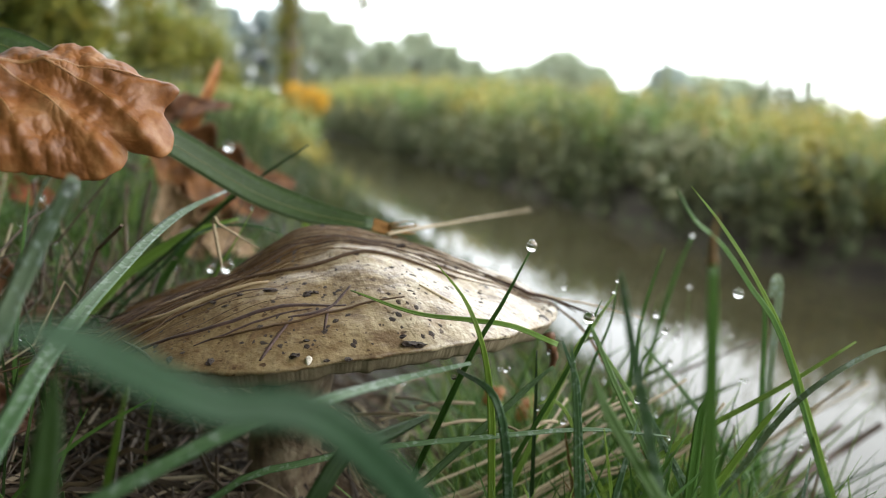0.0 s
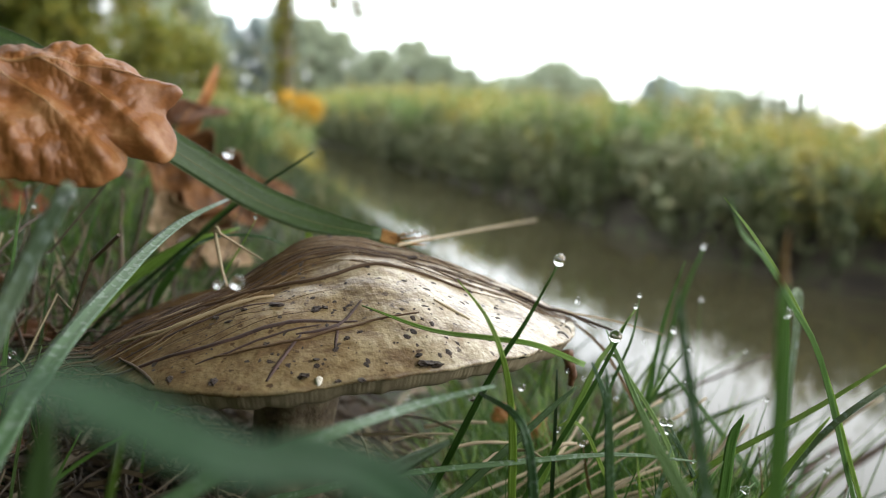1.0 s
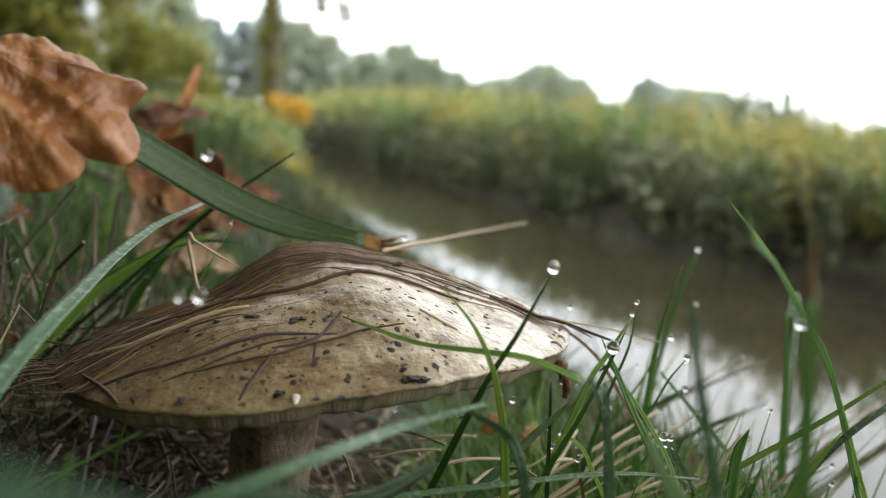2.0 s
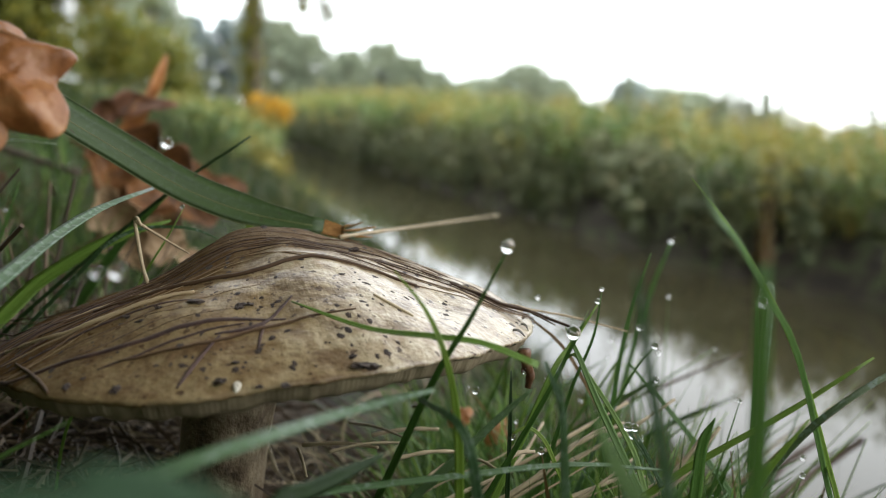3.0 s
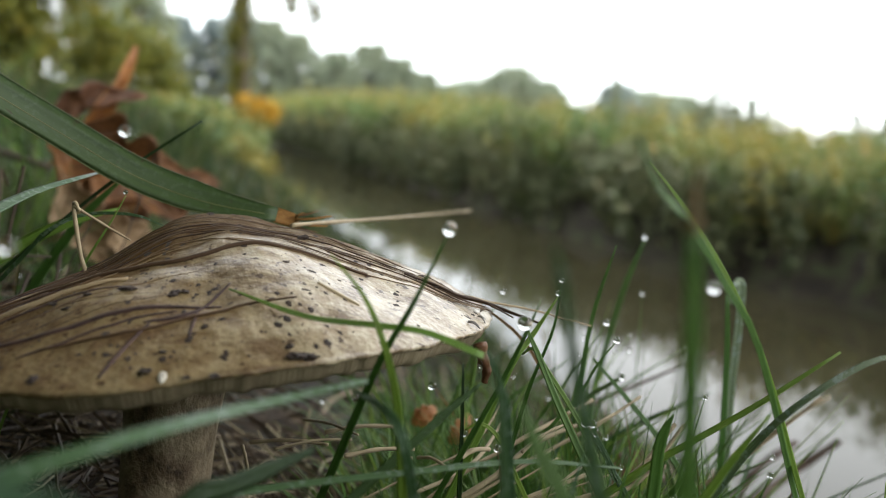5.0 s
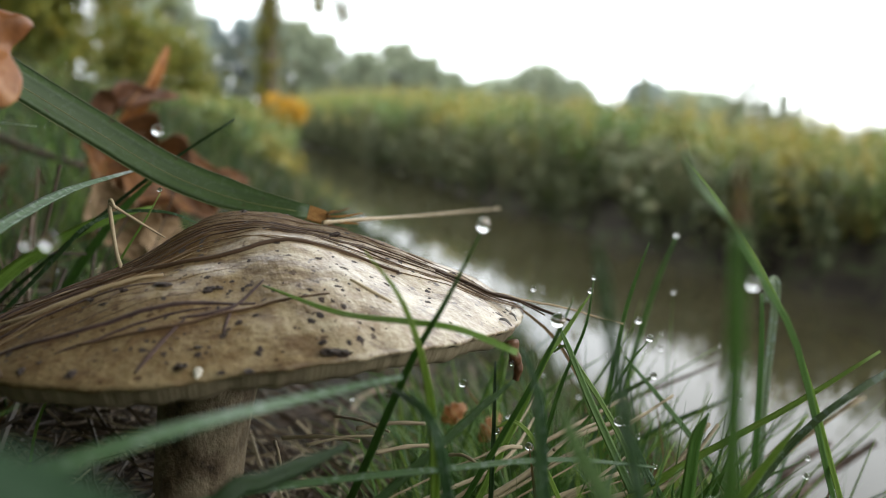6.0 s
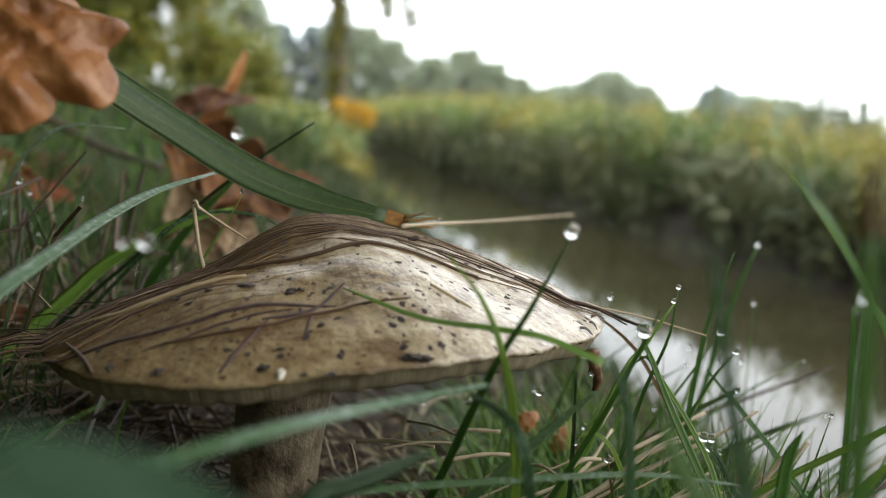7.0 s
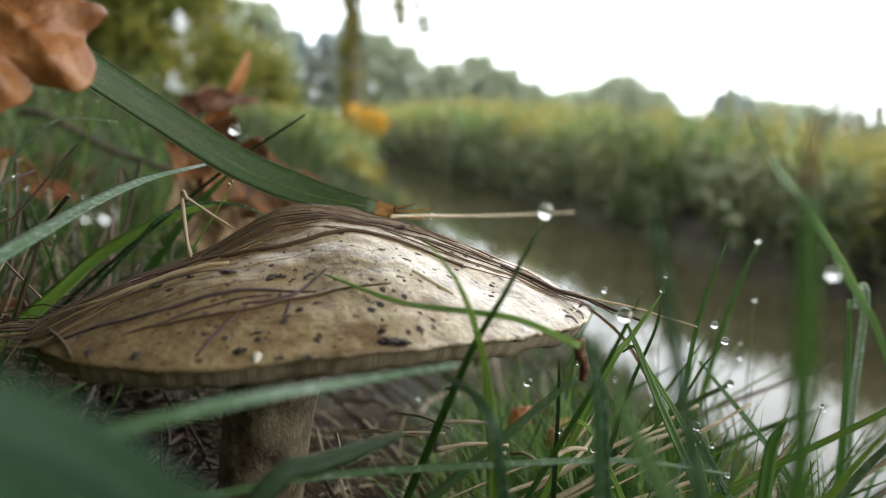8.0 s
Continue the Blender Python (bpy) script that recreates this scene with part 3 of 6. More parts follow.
def build_mushroom():
    thing = holder("mushroom", (STEM_X, STEM_Y, 0.0), "pale mushroom with a wet dirt-speckled broad conical cap", "mushroom")
    at = np.array([STEM_X, STEM_Y, 0.0])
    nr, na = 56, 220
    verts, uvs = [], []
    for i in range(nr + 1):
        r = (i / nr) ** 0.85
        for j in range(na):
            a = 2 * math.pi * j / na
            d = cap_radius(a) * r
            nick = 0.0021 * math.exp(-((a - 4.835) / 0.030) ** 2) * smooth_step(r, 0.9, 1)
            x, y = CAP_X + (d - nick) * math.cos(a), CAP_Y + (d - nick) * math.sin(a)
            verts.append(np.array([x, y, cap_z(x, y)]) - at)
            uvs.append((abs(j / na * 2 - 1), r))
    # the rolled margin, turned under
    for k, (rr, dz) in enumerate(((1.002, -0.0002), (1.001, -0.0005), (0.997, -0.0007), (0.988, -0.0008))):
        for j in range(na):
            a = 2 * math.pi * j / na
            d = cap_radius(a) * rr
            x, y = CAP_X + d * math.cos(a), CAP_Y + d * math.sin(a)
            jag = 0.0004 * noise.noise(Vector((math.cos(a) * 30, math.sin(a) * 30, 5)))
            verts.append(np.array([x, y, cap_z(CAP_X + cap_radius(a) * math.cos(a), CAP_Y + cap_radius(a) * math.sin(a)) + dz + jag]) - at)
            uvs.append((abs(j / na * 2 - 1), 1.0))
    rows = nr + 4
    faces = [(i * na + j, (i + 1) * na + j, (i + 1) * na + (j + 1) % na, i * na + (j + 1) % na) for i in range(rows) for j in range(na)]
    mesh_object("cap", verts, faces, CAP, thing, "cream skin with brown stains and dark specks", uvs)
    # the underside of the margin, drawn in below the skin
    verts, rim = [], [(0.990, -0.0006), (0.984, -0.0013), (0.978, -0.0020), (0.971, -0.0027), (0.960, -0.0032), (0.94, -0.0034), (0.89, -0.0030)]
    fine = na * 6
    for rr, dz in rim:
        for j in range(fine):
            a = 2 * math.pi * j / fine
            d = cap_radius(a) * rr * (1 + (0.002 if j % 3 == 0 else 0.0) * (0.6 + 0.4 * math.sin(a * 37)))
            ex, ey = CAP_X + cap_radius(a) * math.cos(a), CAP_Y + cap_radius(a) * math.sin(a)
            jag = 0.0005 * noise.noise(Vector((math.cos(a) * 18, math.sin(a) * 18, 8)))
            verts.append(np.array([CAP_X + d * math.cos(a), CAP_Y + d * math.sin(a), cap_z(ex, ey) + dz + jag]) - at)
    faces = [(i * fine + j, (i + 1) * fine + j, (i + 1) * fine + (j + 1) % fine, i * fine + (j + 1) % fine) for i in range(len(rim) - 1) for j in range(fine)]
    mesh_object("margin_underside", verts, faces, GILL, thing, "olive-buff striate underside of the margin")
    # gills: thin radial folds from the margin down to the stem
    plates, seg = 400, 10
    verts, faces = [], []
    for i in range(seg + 1):
        s = i / seg
        for j in range(plates * 4):
            a = 2 * math.pi * j / (plates * 4)
            d = cap_radius(a) * 0.925 * (1 - s) + 0.008 * s
            cx, cy = CAP_X * (1 - s) + STEM_X * s, CAP_Y * (1 - s) + STEM_Y * s
            x, y = cx + d * math.cos(a), cy + d * math.sin(a)
            edge = cap_z(CAP_X + cap_radius(a) * math.cos(a), CAP_Y + cap_radius(a) * math.sin(a)) - 0.0033
            depth = (0.0, 0.00035, 0.0007, 0.00035)[j % 4] * min(1, 6 * s + 0.25)
            z = edge * (1 - s) + 0.0375 * s - depth
            verts.append(np.array([x, y, z]) - at)
    n = plates * 4
    faces = [(i * n + j, i * n + (j + 1) % n, (i + 1) * n + (j + 1) % n, (i + 1) * n + j) for i in range(seg) for j in range(n)]
    mesh_object("gill_layer", verts, faces, GILL, thing, "close-set buff gills", smooth=False)
    # stem
    verts, n = [], 40
    heights = np.linspace(-0.012, 0.040, 32)
    for z in heights:
        s = (z + 0.012) / 0.052
        r = 0.0082 + 0.0012 * s - 0.0008 * math.sin(math.pi * s) + 0.002 * max(0, s - 0.85) / 0.15
        for j in range(n):
            a = 2 * math.pi * j / n
            w = r * (1 + 0.05 * noise.noise(Vector((math.cos(a) * 2, math.sin(a) * 2, z * 60))) + 0.02 * math.sin(9 * a + z * 90))
            verts.append(np.array([STEM_X - 0.0065 * (1 - s) + w * math.cos(a), STEM_Y + w * math.sin(a), z]) - at)
    faces = [(i * n + j, i * n + (j + 1) % n, (i + 1) * n + (j + 1) % n, (i + 1) * n + j) for i in range(len(heights) - 1) for j in range(n)]
    mesh_object("stem", verts, faces, STEM, thing, "buff fibrous stem")
    # a chip of white flesh turned up at the nick in the margin
    a = 4.835
    ex, ey = CAP_X + (cap_radius(a) - 0.0006) * math.cos(a), CAP_Y + (cap_radius(a) - 0.0006) * math.sin(a)
    bm = bmesh.new()
    bmesh.ops.create_icosphere(bm, subdivisions=3, radius=1.0)
    for v in bm.verts:
        k = 0.8 + 0.2 * noise.noise(v.co * 1.3)
        v.co = Vector((v.co.x * 0.0008 * k * (0.8 + 0.4 * v.co.z), v.co.y * 0.0006 * k, v.co.z * 0.0012 * k))
    me = bpy.data.meshes.new("torn_flesh")
    bm.to_mesh(me)
    bm.free()
    me.materials.append(FLESH)
    me.polygons.foreach_set("use_smooth", [True] * len(me.polygons))
    chip = new("torn_flesh", me)
    chip.parent = thing
    chip.location = Vector((ex, ey, margin_z(a) + 0.0003)) - Vector(at)
    chip.rotation_euler = (radians(-22), radians(14), 0)
    tagged(chip, "chip of white torn flesh")
    # ragged skin at the far tip of the margin
    g = random.Random(17)
    for k in range(4):
        a = radians(340 + 7 * k + g.uniform(-2.5, 2.5))
        d = cap_radius(a) * 0.965
        p0 = np.array([CAP_X + d * math.cos(a), CAP_Y + d * math.sin(a), 0.0])
        p0[2] = cap_z(p0[0], p0[1]) + 0.0002
        out = np.array([math.cos(a), math.sin(a) + g.uniform(-0.9, 0.3), 0])
        ln = g.uniform(0.0012, 0.0022)
        v, f, uv = strip([p0, p0 + out * ln * 0.5 + np.array([0, 0, g.uniform(-0.0004, 0.0006)]), p0 + out * ln + np.array([0, 0, -g.uniform(0.0003, 0.0012)])],
                         g.uniform(0.00025, 0.0006), facing=(0, -0.6, 0.8), fold=0.2, taper=(1.0, 0.7, 0.1), steps=8)
        mesh_object("torn_shred", np.array(v) - at, f, SHRED, thing, "grey-brown torn shred of skin", uvs=uv)


build_mushroom()


def on_cap(points, lift=0.0003, steps=30):
    """A line laid over the cap through points of the plan; past the margin it sags."""
    flat = spline([(x, y, 0) for x, y in points], steps)
    out = []
    for x, y, _ in flat:
        d = math.hypot(x - CAP_X, y - CAP_Y)
        edge = 0.88 if x > CAP_X + 0.03 else 0.985
        over = max(0.0, d - CAP_R * edge)
        if over > 0:
            k = CAP_R * edge / d
            z = cap_z(CAP_X + (x - CAP_X) * k, CAP_Y + (y - CAP_Y) * k) - 0.3 * over
        else:
            z = cap_z(x, y)
        out.append((x, y, z + lift))
    return np.array(out)


def cap_strand(points, radius, lift=0.0003, material=None, label="dead brown grass strand stuck across the mushroom cap"):
    line = on_cap(points, lift)
    u = np.linspace(0, 1, len(line))
    r = radius * (0.35 + 0.65 * np.sin(np.pi * (0.08 + 0.84 * u)) ** 0.7)
    v, f = tube(line, r, 6)
    at = line[0]
    ob = mesh_object("dead_grass_strand", v - at, f, material or CAP_STRAND)
    ob.location = at
    return tagged(ob, label, "dead grass", "dead strands on the cap")


rng = random.Random(5)
# the bundle combed over the ridge
for k in range(26):
    o = (k / 25 - 0.5)
    j = lambda s: rng.uniform(-2.2 * s, 2.2 * s)
    spread_y = 0.020 * o
    start, stop = rng.uniform(0, 0.012), rng.uniform(0, 0.012)
    cap_strand(([(-0.108 + start, 0.186 + 1.4 * spread_y + j(0.002))] if k % 3 == 1 else []) + [(-0.076 + start, 0.170 + 2.2 * spread_y + j(0.0015)), (-0.056, 0.1575 + 2.2 * spread_y + j(0.0012)), (-0.040, 0.1615 + 1.4 * spread_y + j(0.001)),
                (-0.026, 0.1645 + 0.75 * spread_y + j(0.0008)), (-0.012, 0.1655 + spread_y * 0.7 + j(0.0008)), (0.004, 0.1668 + spread_y * 0.6 + j(0.0008)),
                (0.022 + 0.3 * stop, 0.1700 + spread_y * 0.4 + j(0.0006))], 0.00005 + 0.00017 * rng.random() ** 3, rng.uniform(-0.00008, 0.00012))
# single streaks lower down
cap_strand([(-0.0560, 0.1385), (-0.0502, 0.1361), (-0.0370, 0.1359), (-0.0279, 0.1383), (-0.0214, 0.1395), (-0.0147, 0.1398)], 0.00045, -0.0001, STREAK)
cap_strand([(-0.0474, 0.1530), (-0.0377, 0.1524), (-0.0229, 0.1527), (-0.0125, 0.1566), (0.004, 0.1605)], 0.0004, 0.0002)
cap_strand([(-0.0600, 0.1500), (-0.0480, 0.1455), (-0.0377, 0.1464), (-0.0300, 0.1480)], 0.0004, 0.0002)
cap_strand([(-0.0266, 0.1268), (-0.0252, 0.1308), (-0.0232, 0.1359)], 0.0004, -0.0001, STREAK)
cap_strand([(-0.0240, 0.1360), (-0.0182, 0.1383), (-0.0147, 0.1452)], 0.0004, -0.0001, STREAK)
cap_strand([(-0.0174, 0.1329), (-0.0176, 0.1385)], 0.0003, -0.0001, STREAK)
cap_strand([(-0.0362, 0.1329), (-0.0247, 0.1341), (-0.0169, 0.1374), (-0.0049, 0.1422)], 0.00022, 0.0002)
cap_strand([(-0.0545, 0.1420), (-0.0470, 0.1330), (-0.0440, 0.1290)], 0.0003, 0.0002)
cap_strand([(-0.0026, 0.1478), (0.0008, 0.1470), (0.0036, 0.1464)], 0.00036, 0.0, STRAW, "short pale straw bit lying on the mushroom cap")
# wet fibres combed over the near left side
for k in range(16):
    a = 3.3 + 1.15 * (k + rng.random()) / 16
    sx, sy = CAP_X + 0.046 * math.cos(a), CAP_Y + 0.046 * math.sin(a)
    ln, up = rng.uniform(0.012, 0.032), rng.uniform(0.15, 0.5)
    cap_strand([(sx, sy), (sx + 0.5 * ln, sy + 0.5 * ln * up + rng.uniform(-0.001, 0.001)), (sx + ln, sy + ln * up)], 0.00008 + 0.0002 * rng.random(), -0.00005, STREAK if k % 3 == 0 else CAP_STRAND)
# rotten strands draped over the margin on the turf side
for k in range(14):
    a = 3.35 + 0.75 * (k + rng.random()) / 14
    d = rng.uniform(0.030, 0.042)
    sx, sy = CAP_X + d * math.cos(a), CAP_Y + d * math.sin(a)
    ln = rng.uniform(0.014, 0.03)
    cap_strand([(sx + 0.6 * ln, sy + 0.35 * ln), (sx, sy + rng.uniform(-0.001, 0.001)), (sx - 0.5 * ln, sy - 0.25 * ln), (sx - ln, sy - 0.4 * ln + rng.uniform(-0.002, 0.002))], 0.00008 + 0.00022 * rng.random() ** 2, 0.0001, STREAK if k % 4 == 0 else CAP_STRAND)
# straws that reach past the right margin
for pts, r in (([(0.010, 0.166), (0.0225, 0.1710), (0.0300, 0.1700), (0.0345, 0.1690)], 0.0003), ([(0.012, 0.168), (0.0235, 0.1725), (0.0360, 0.1790), (0.0470, 0.1840)], 0.0002),
               ([(0.016, 0.170), (0.0240, 0.1715), (0.0290, 0.1660)], 0.0002)):
    cap_strand(pts, r, 0.0005)


def crumb(x, y, size, z=None):
    bm = bmesh.new()
    bmesh.ops.create_icosphere(bm, subdivisions=2, radius=size)
    k = rng.uniform(0, 90)
    for v in bm.verts:
        v.co *= 1 + 0.9 * noise.noise(v.co / size * 1.3 + Vector((k, 0, 0)))
        v.co.z *= 0.4
        v.co.x *= 1.25
    me = bpy.data.meshes.new("soil_crumb")
    bm.to_mesh(me)
    bm.free()
    me.materials.append(CRUMB)
    ob = new("soil_crumb", me)
    ob.matrix_world = pose(x, y, (cap_z(x, y) if z is None else z) + 0.1 * size, rng.uniform(-15, 15), rng.uniform(-15, 15), rng.uniform(0, 360))
    return tagged(ob, "dark crumb of soil stuck on the mushroom cap", "soil crumb", "soil crumbs on the cap")


for x, y, s in ((-0.0287, 0.1440, 0.0009), (-0.0219, 0.1430, 0.0008), (-0.0205, 0.1436, 0.0006), (-0.0282, 0.1342, 0.0006), (-0.0159, 0.1350, 0.0005), (-0.0214, 0.1275, 0.0009), (-0.0199, 0.1305, 0.0005),
                (-0.0033, 0.1316, 0.0011), (-0.0018, 0.1318, 0.0009), (-0.0045, 0.1328, 0.0006), (-0.0358, 0.1408, 0.0005), (-0.0340, 0.1433, 0.0006), (-0.0347, 0.1280, 0.0007), (-0.0420, 0.1300, 0.0006),
                (-0.0075, 0.1665, 0.0009), (0.0125, 0.1690, 0.0008), (0.0155, 0.1685, 0.0006), (-0.0245, 0.1745, 0.0006), (-0.0385, 0.1432, 0.0005), (-0.0125, 0.1262, 0.0006), (-0.0160, 0.1268, 0.0005)):
    crumb(x, y, s)


def fine_crumbs(count):
    """Many small flat specks strewn over the cap, in one mesh."""
    verts, faces = [], []
    for _ in range(count):
        a, r = rng.uniform(0, 2 * math.pi), math.sqrt(rng.random()) * CAP_R * 0.96
        x, y = CAP_X + r * math.cos(a), CAP_Y + r * math.sin(a)
        if noise.noise(Vector((x * 110, y * 110, 6))) < rng.uniform(-0.5, 0.25):
            continue
        s = 0.0001 + 0.00055 * rng.random() ** 3.3
        t, n, e, k = rng.uniform(0, 6.3), len(verts), rng.uniform(1.0, 1.7), 8
        for i in range(k):
            w = s * rng.uniform(0.6, 1.25)
            u, v = e * w * math.cos(i / k * 6.283), w * math.sin(i / k * 6.283)
            px, py = x + u * math.cos(t) - v * math.sin(t), y + u * math.sin(t) + v * math.cos(t)
            verts.append((px, py, cap_z(px, py) - 0.00004))
        verts.append((x, y, cap_z(x, y) + 0.25 * s))
        faces += [(n + i, n + (i + 1) % k, n + k) for i in range(k)]
    tagged(mesh_object("soil_specks", verts, faces, CRUMB), "fine dark soil specks strewn over the mushroom cap", "soil specks", kind="stuff")


fine_crumbs(2700)


# ---- single blades of grass and their dew ----
def blade(points, width, material, label="green grass blade standing in the turf", rooted=True, **shape):
    """points run from the root to the tip; the root is set down into the ground."""
    p = [np.array(q, dtype=float) for q in points]
    low = p[0]
    g = ground_z(low[0], low[1])
    if rooted and low[2] > g + 0.002:
        d = (p[0] - p[1]) / np.linalg.norm(p[0] - p[1])
        d[2] = min(d[2], -0.35)
        for _ in range(3):
            reach = min((p[0][2] - g + 0.003) / 3, 0.02)
            p.insert(0, p[0] + d * reach / -d[2])
            d[2] -= 0.25
        p[0][2] = ground_z(p[0][0], p[0][1]) - 0.003
    v, f, uv = strip(p, width, **shape)
    at = p[0]
    ob = mesh_object("grass_blade", np.array(v) - at, f, material, uvs=uv)
    ob.location = at
    if width >= 0.001 and rooted:
        rv, rf = tube(np.array(v)[6::8][:-1] - at, np.linspace(0.035, 0.012, len(v) // 8 - 1) * width, 5)
        mesh_object("midrib", rv, rf, BLADE_RIB, ob, "paler raised midrib")
    return tagged(ob, label, "grass", "grass blades")


DROP_MESH = []


def dew(x, y, z, size, stretch=1.0):
    if not DROP_MESH:
        bm = bmesh.new()
        bmesh.ops.create_icosphere(bm, subdivisions=4, radius=1.0)
        me = bpy.data.meshes.new("dew_drop")
        bm.to_mesh(me)
        bm.free()
        me.materials.append(DROP)
        me.polygons.foreach_set("use_smooth", [True] * len(me.polygons))
        DROP_MESH.append(me)
    ob = new("dew_drop", DROP_MESH[0])
    ob.location, ob.scale = (x, y, z), (0.85 * size, 0.85 * size, 0.85 * size * stretch)
    return tagged(ob, "clear dew drop hanging on a grass blade", "dew drop", "dew drops")


def stalk(name, points, radius, material, label, category, group="", tip=0.5):
    line = spline(points, 22)
    v, f = tube(line, radius * np.linspace(1, tip, len(line)) * (1 + 0.12 * np.sin(np.linspace(0, 19, len(line)))), 7)
    ob = mesh_object(name, v - line[0], f, material)
    ob.location = line[0]
    return tagged(ob, label, category, group)


DEWY = "dew-covered grey-green grass blade"
THIN = "thin green grass blade carrying a dew drop"

# broad leaf that comes down over the cap, its tip withered and frayed
leaf = holder("broad_grass_leaf", (-0.1077, 0.1650, 0.0), "broad deep green grass leaf with a frayed brown tip", "grass leaf")
at = np.array([-0.1077, 0.1650, 0.0])
v, f, uv = strip([(-0.120, 0.160, 0.0), (-0.1100, 0.1640, 0.0669), (-0.0930, 0.1650, 0.0990), (-0.0725, 0.1700, 0.0920), (-0.0650, 0.1760, 0.0857), (-0.0532, 0.1820, 0.0772), (-0.0412, 0.1850, 0.0697), (-0.0286, 0.1870, 0.0649), (-0.0150, 0.1880, 0.0622)],
                 0.0072, facing=(0.1, -0.75, 0.65), fold=0.3, taper=(1.0, 1.0, 0.45), steps=48, cut=True)
mesh_object("leaf_blade", np.array(v) - at, f, BROAD_LEAF, leaf, uvs=uv)
for name, row, r, why in (("midrib", 2, 0.00012, "pale raised midrib"), ("leaf_edge", 0, 0.0001, "pale dry leaf edge"), ("leaf_edge", 4, 0.0001, "pale dry leaf edge")):
    tv, tf = tube(np.array(v)[row::8][6:-1], r, 6)
    mesh_object(name, tv - at, tf, LEAF_LINE, leaf, why)
v, f, uv = strip([(-0.0152, 0.1880, 0.0622), (-0.0136, 0.1880, 0.0617), (-0.0112, 0.1880, 0.0610)], 0.0035, facing=(0.1, -0.75, 0.65), fold=0.3, taper=(1.0, 0.95, 0.75), steps=10, cut=True)
mesh_object("withered_tip", np.array(v) - at, f, TIP_BROWN, leaf, "withered orange-brown end", uvs=uv)
for k, (dx, dz) in enumerate(((0.0020, -0.0010), (0.0042, -0.0012), (0.0030, -0.0004), (0.0062, -0.0006), (0.0026, 0.0003), (0.0070, 0.0008), (0.0018, 0.0009), (0.0045, 0.0012))):
    p0 = np.array([-0.0114, 0.1879, 0.0610 + (k - 3.5) * 0.00031])
    v, f, uv = strip([p0, p0 + np.array([dx * 0.5, 0, dz * 0.5 + 0.0002 * (-1) ** k]), p0 + np.array([dx, 0.0005, dz])], 0.00042, facing=(0.1, -0.75, 0.65), fold=0.1, taper=(1.2, 0.8, 0.2), steps=8)
    mesh_object("frayed_shred", np.array(v) - at, f, TIP_DARK if k % 3 == 1 else TIP_BROWN, leaf, "withered brown shred", uvs=uv)

blade([(-0.0845, 0.1860, 0.0337), (-0.0709, 0.1880, 0.0469), (-0.0471, 0.1940, 0.0682), (-0.0309, 0.1950, 0.0797)], 0.00094, GRASS_DARK, "thin dark green grass stalk leaning over the leaf", fold=0.5, taper=(1, 1, 0.5))
blade([(-0.0470, 0.0930, 0.0520), (-0.0485, 0.1050, 0.0557), (-0.0496, 0.1190, 0.0590), (-0.0503, 0.1350, 0.0622), (-0.0507, 0.1480, 0.0647), (-0.0500, 0.1640, 0.0674), (-0.0476, 0.1850, 0.0694)], 0.0026, GRASS_DEWY, DEWY + " arching behind the cap", facing=(0.3, -0.6, 0.75), taper=(1, 0.9, 0.25))
blade([(-0.0500, 0.0830, 0.0480), (-0.0473, 0.0850, 0.0558), (-0.0449, 0.0880, 0.0636), (-0.0418, 0.0900, 0.0713), (-0.0370, 0.0900, 0.0797)], 0.0030, GRASS_SILVER, DEWY + " in the turf", taper=(1, 1, 0.5))
blade([(0.0058, 0.0725, 0.0470), (-0.0005, 0.0660, 0.0575), (-0.0049, 0.0620, 0.0638), (-0.0080, 0.0595, 0.0664), (-0.0096, 0.0575, 0.0682)], 0.0024, GRASS_SHADED, "broad grass blade in shaded green bent over above the turf", facing=(0, -0.8, 0.6), taper=(0.9, 1, 0.2))
blade([(0.0046, 0.0602, 0.0549), (-0.0039, 0.0518, 0.0682), (-0.0100, 0.0474, 0.0709), (-0.0140, 0.0406, 0.0763), (-0.0156, 0.0374, 0.0775)], 0.0028, GRASS_SHADED, "broad grass blade in shaded green bent over close to the ground", facing=(0, -0.8, 0.6), taper=(0.9, 1, 0.2))
blade([(-0.0289, 0.0630, 0.0500), (-0.0289, 0.0640, 0.0552), (-0.0289, 0.0660, 0.0605), (-0.0289, 0.0680, 0.0655)], 0.0034, GRASS_DEEP, taper=(1, 0.9, 0.15))
blade([(-0.0345, 0.0875, 0.0400), (-0.0337, 0.0870, 0.0464), (-0.0322, 0.0860, 0.0515), (-0.0303, 0.0850, 0.0582)], 0.00115, GRASS_LIGHT)
blade([(-0.0270, 0.0840, 0.0500), (-0.0207, 0.0880, 0.0524), (-0.0174, 0.0900, 0.0532), (-0.0106, 0.0960, 0.0538), (-0.0031, 0.1090, 0.0520), (0.0063, 0.1170, 0.0519)], 0.0019, GRASS_DEWY, DEWY + " lying across in front of the stem", facing=(0.1, -0.6, 0.75), taper=(1, 0.9, 0.3))
blade([(-0.0202, 0.0980, 0.0208), (-0.0152, 0.1020, 0.0348), (-0.0102, 0.1060, 0.0428), (-0.0072, 0.1090, 0.0431), (-0.0036, 0.1130, 0.0433), (0.0004, 0.1180, 0.0435)], 0.0026, GRASS_DARK, "broad dark green grass blade lying low beside the stem", facing=(0.25, -0.95, 0.1), fold=0.1, taper=(1, 1, 0.25))
blade([(0.0122, 0.1160, 0.0330), (0.0119, 0.1150, 0.0377), (0.0107, 0.1130, 0.0453), (0.0089, 0.1150, 0.0488), (0.0045, 0.1210, 0.0495)], 0.00151, GRASS_DEWY, DEWY, taper=(1, 0.9, 0.3))
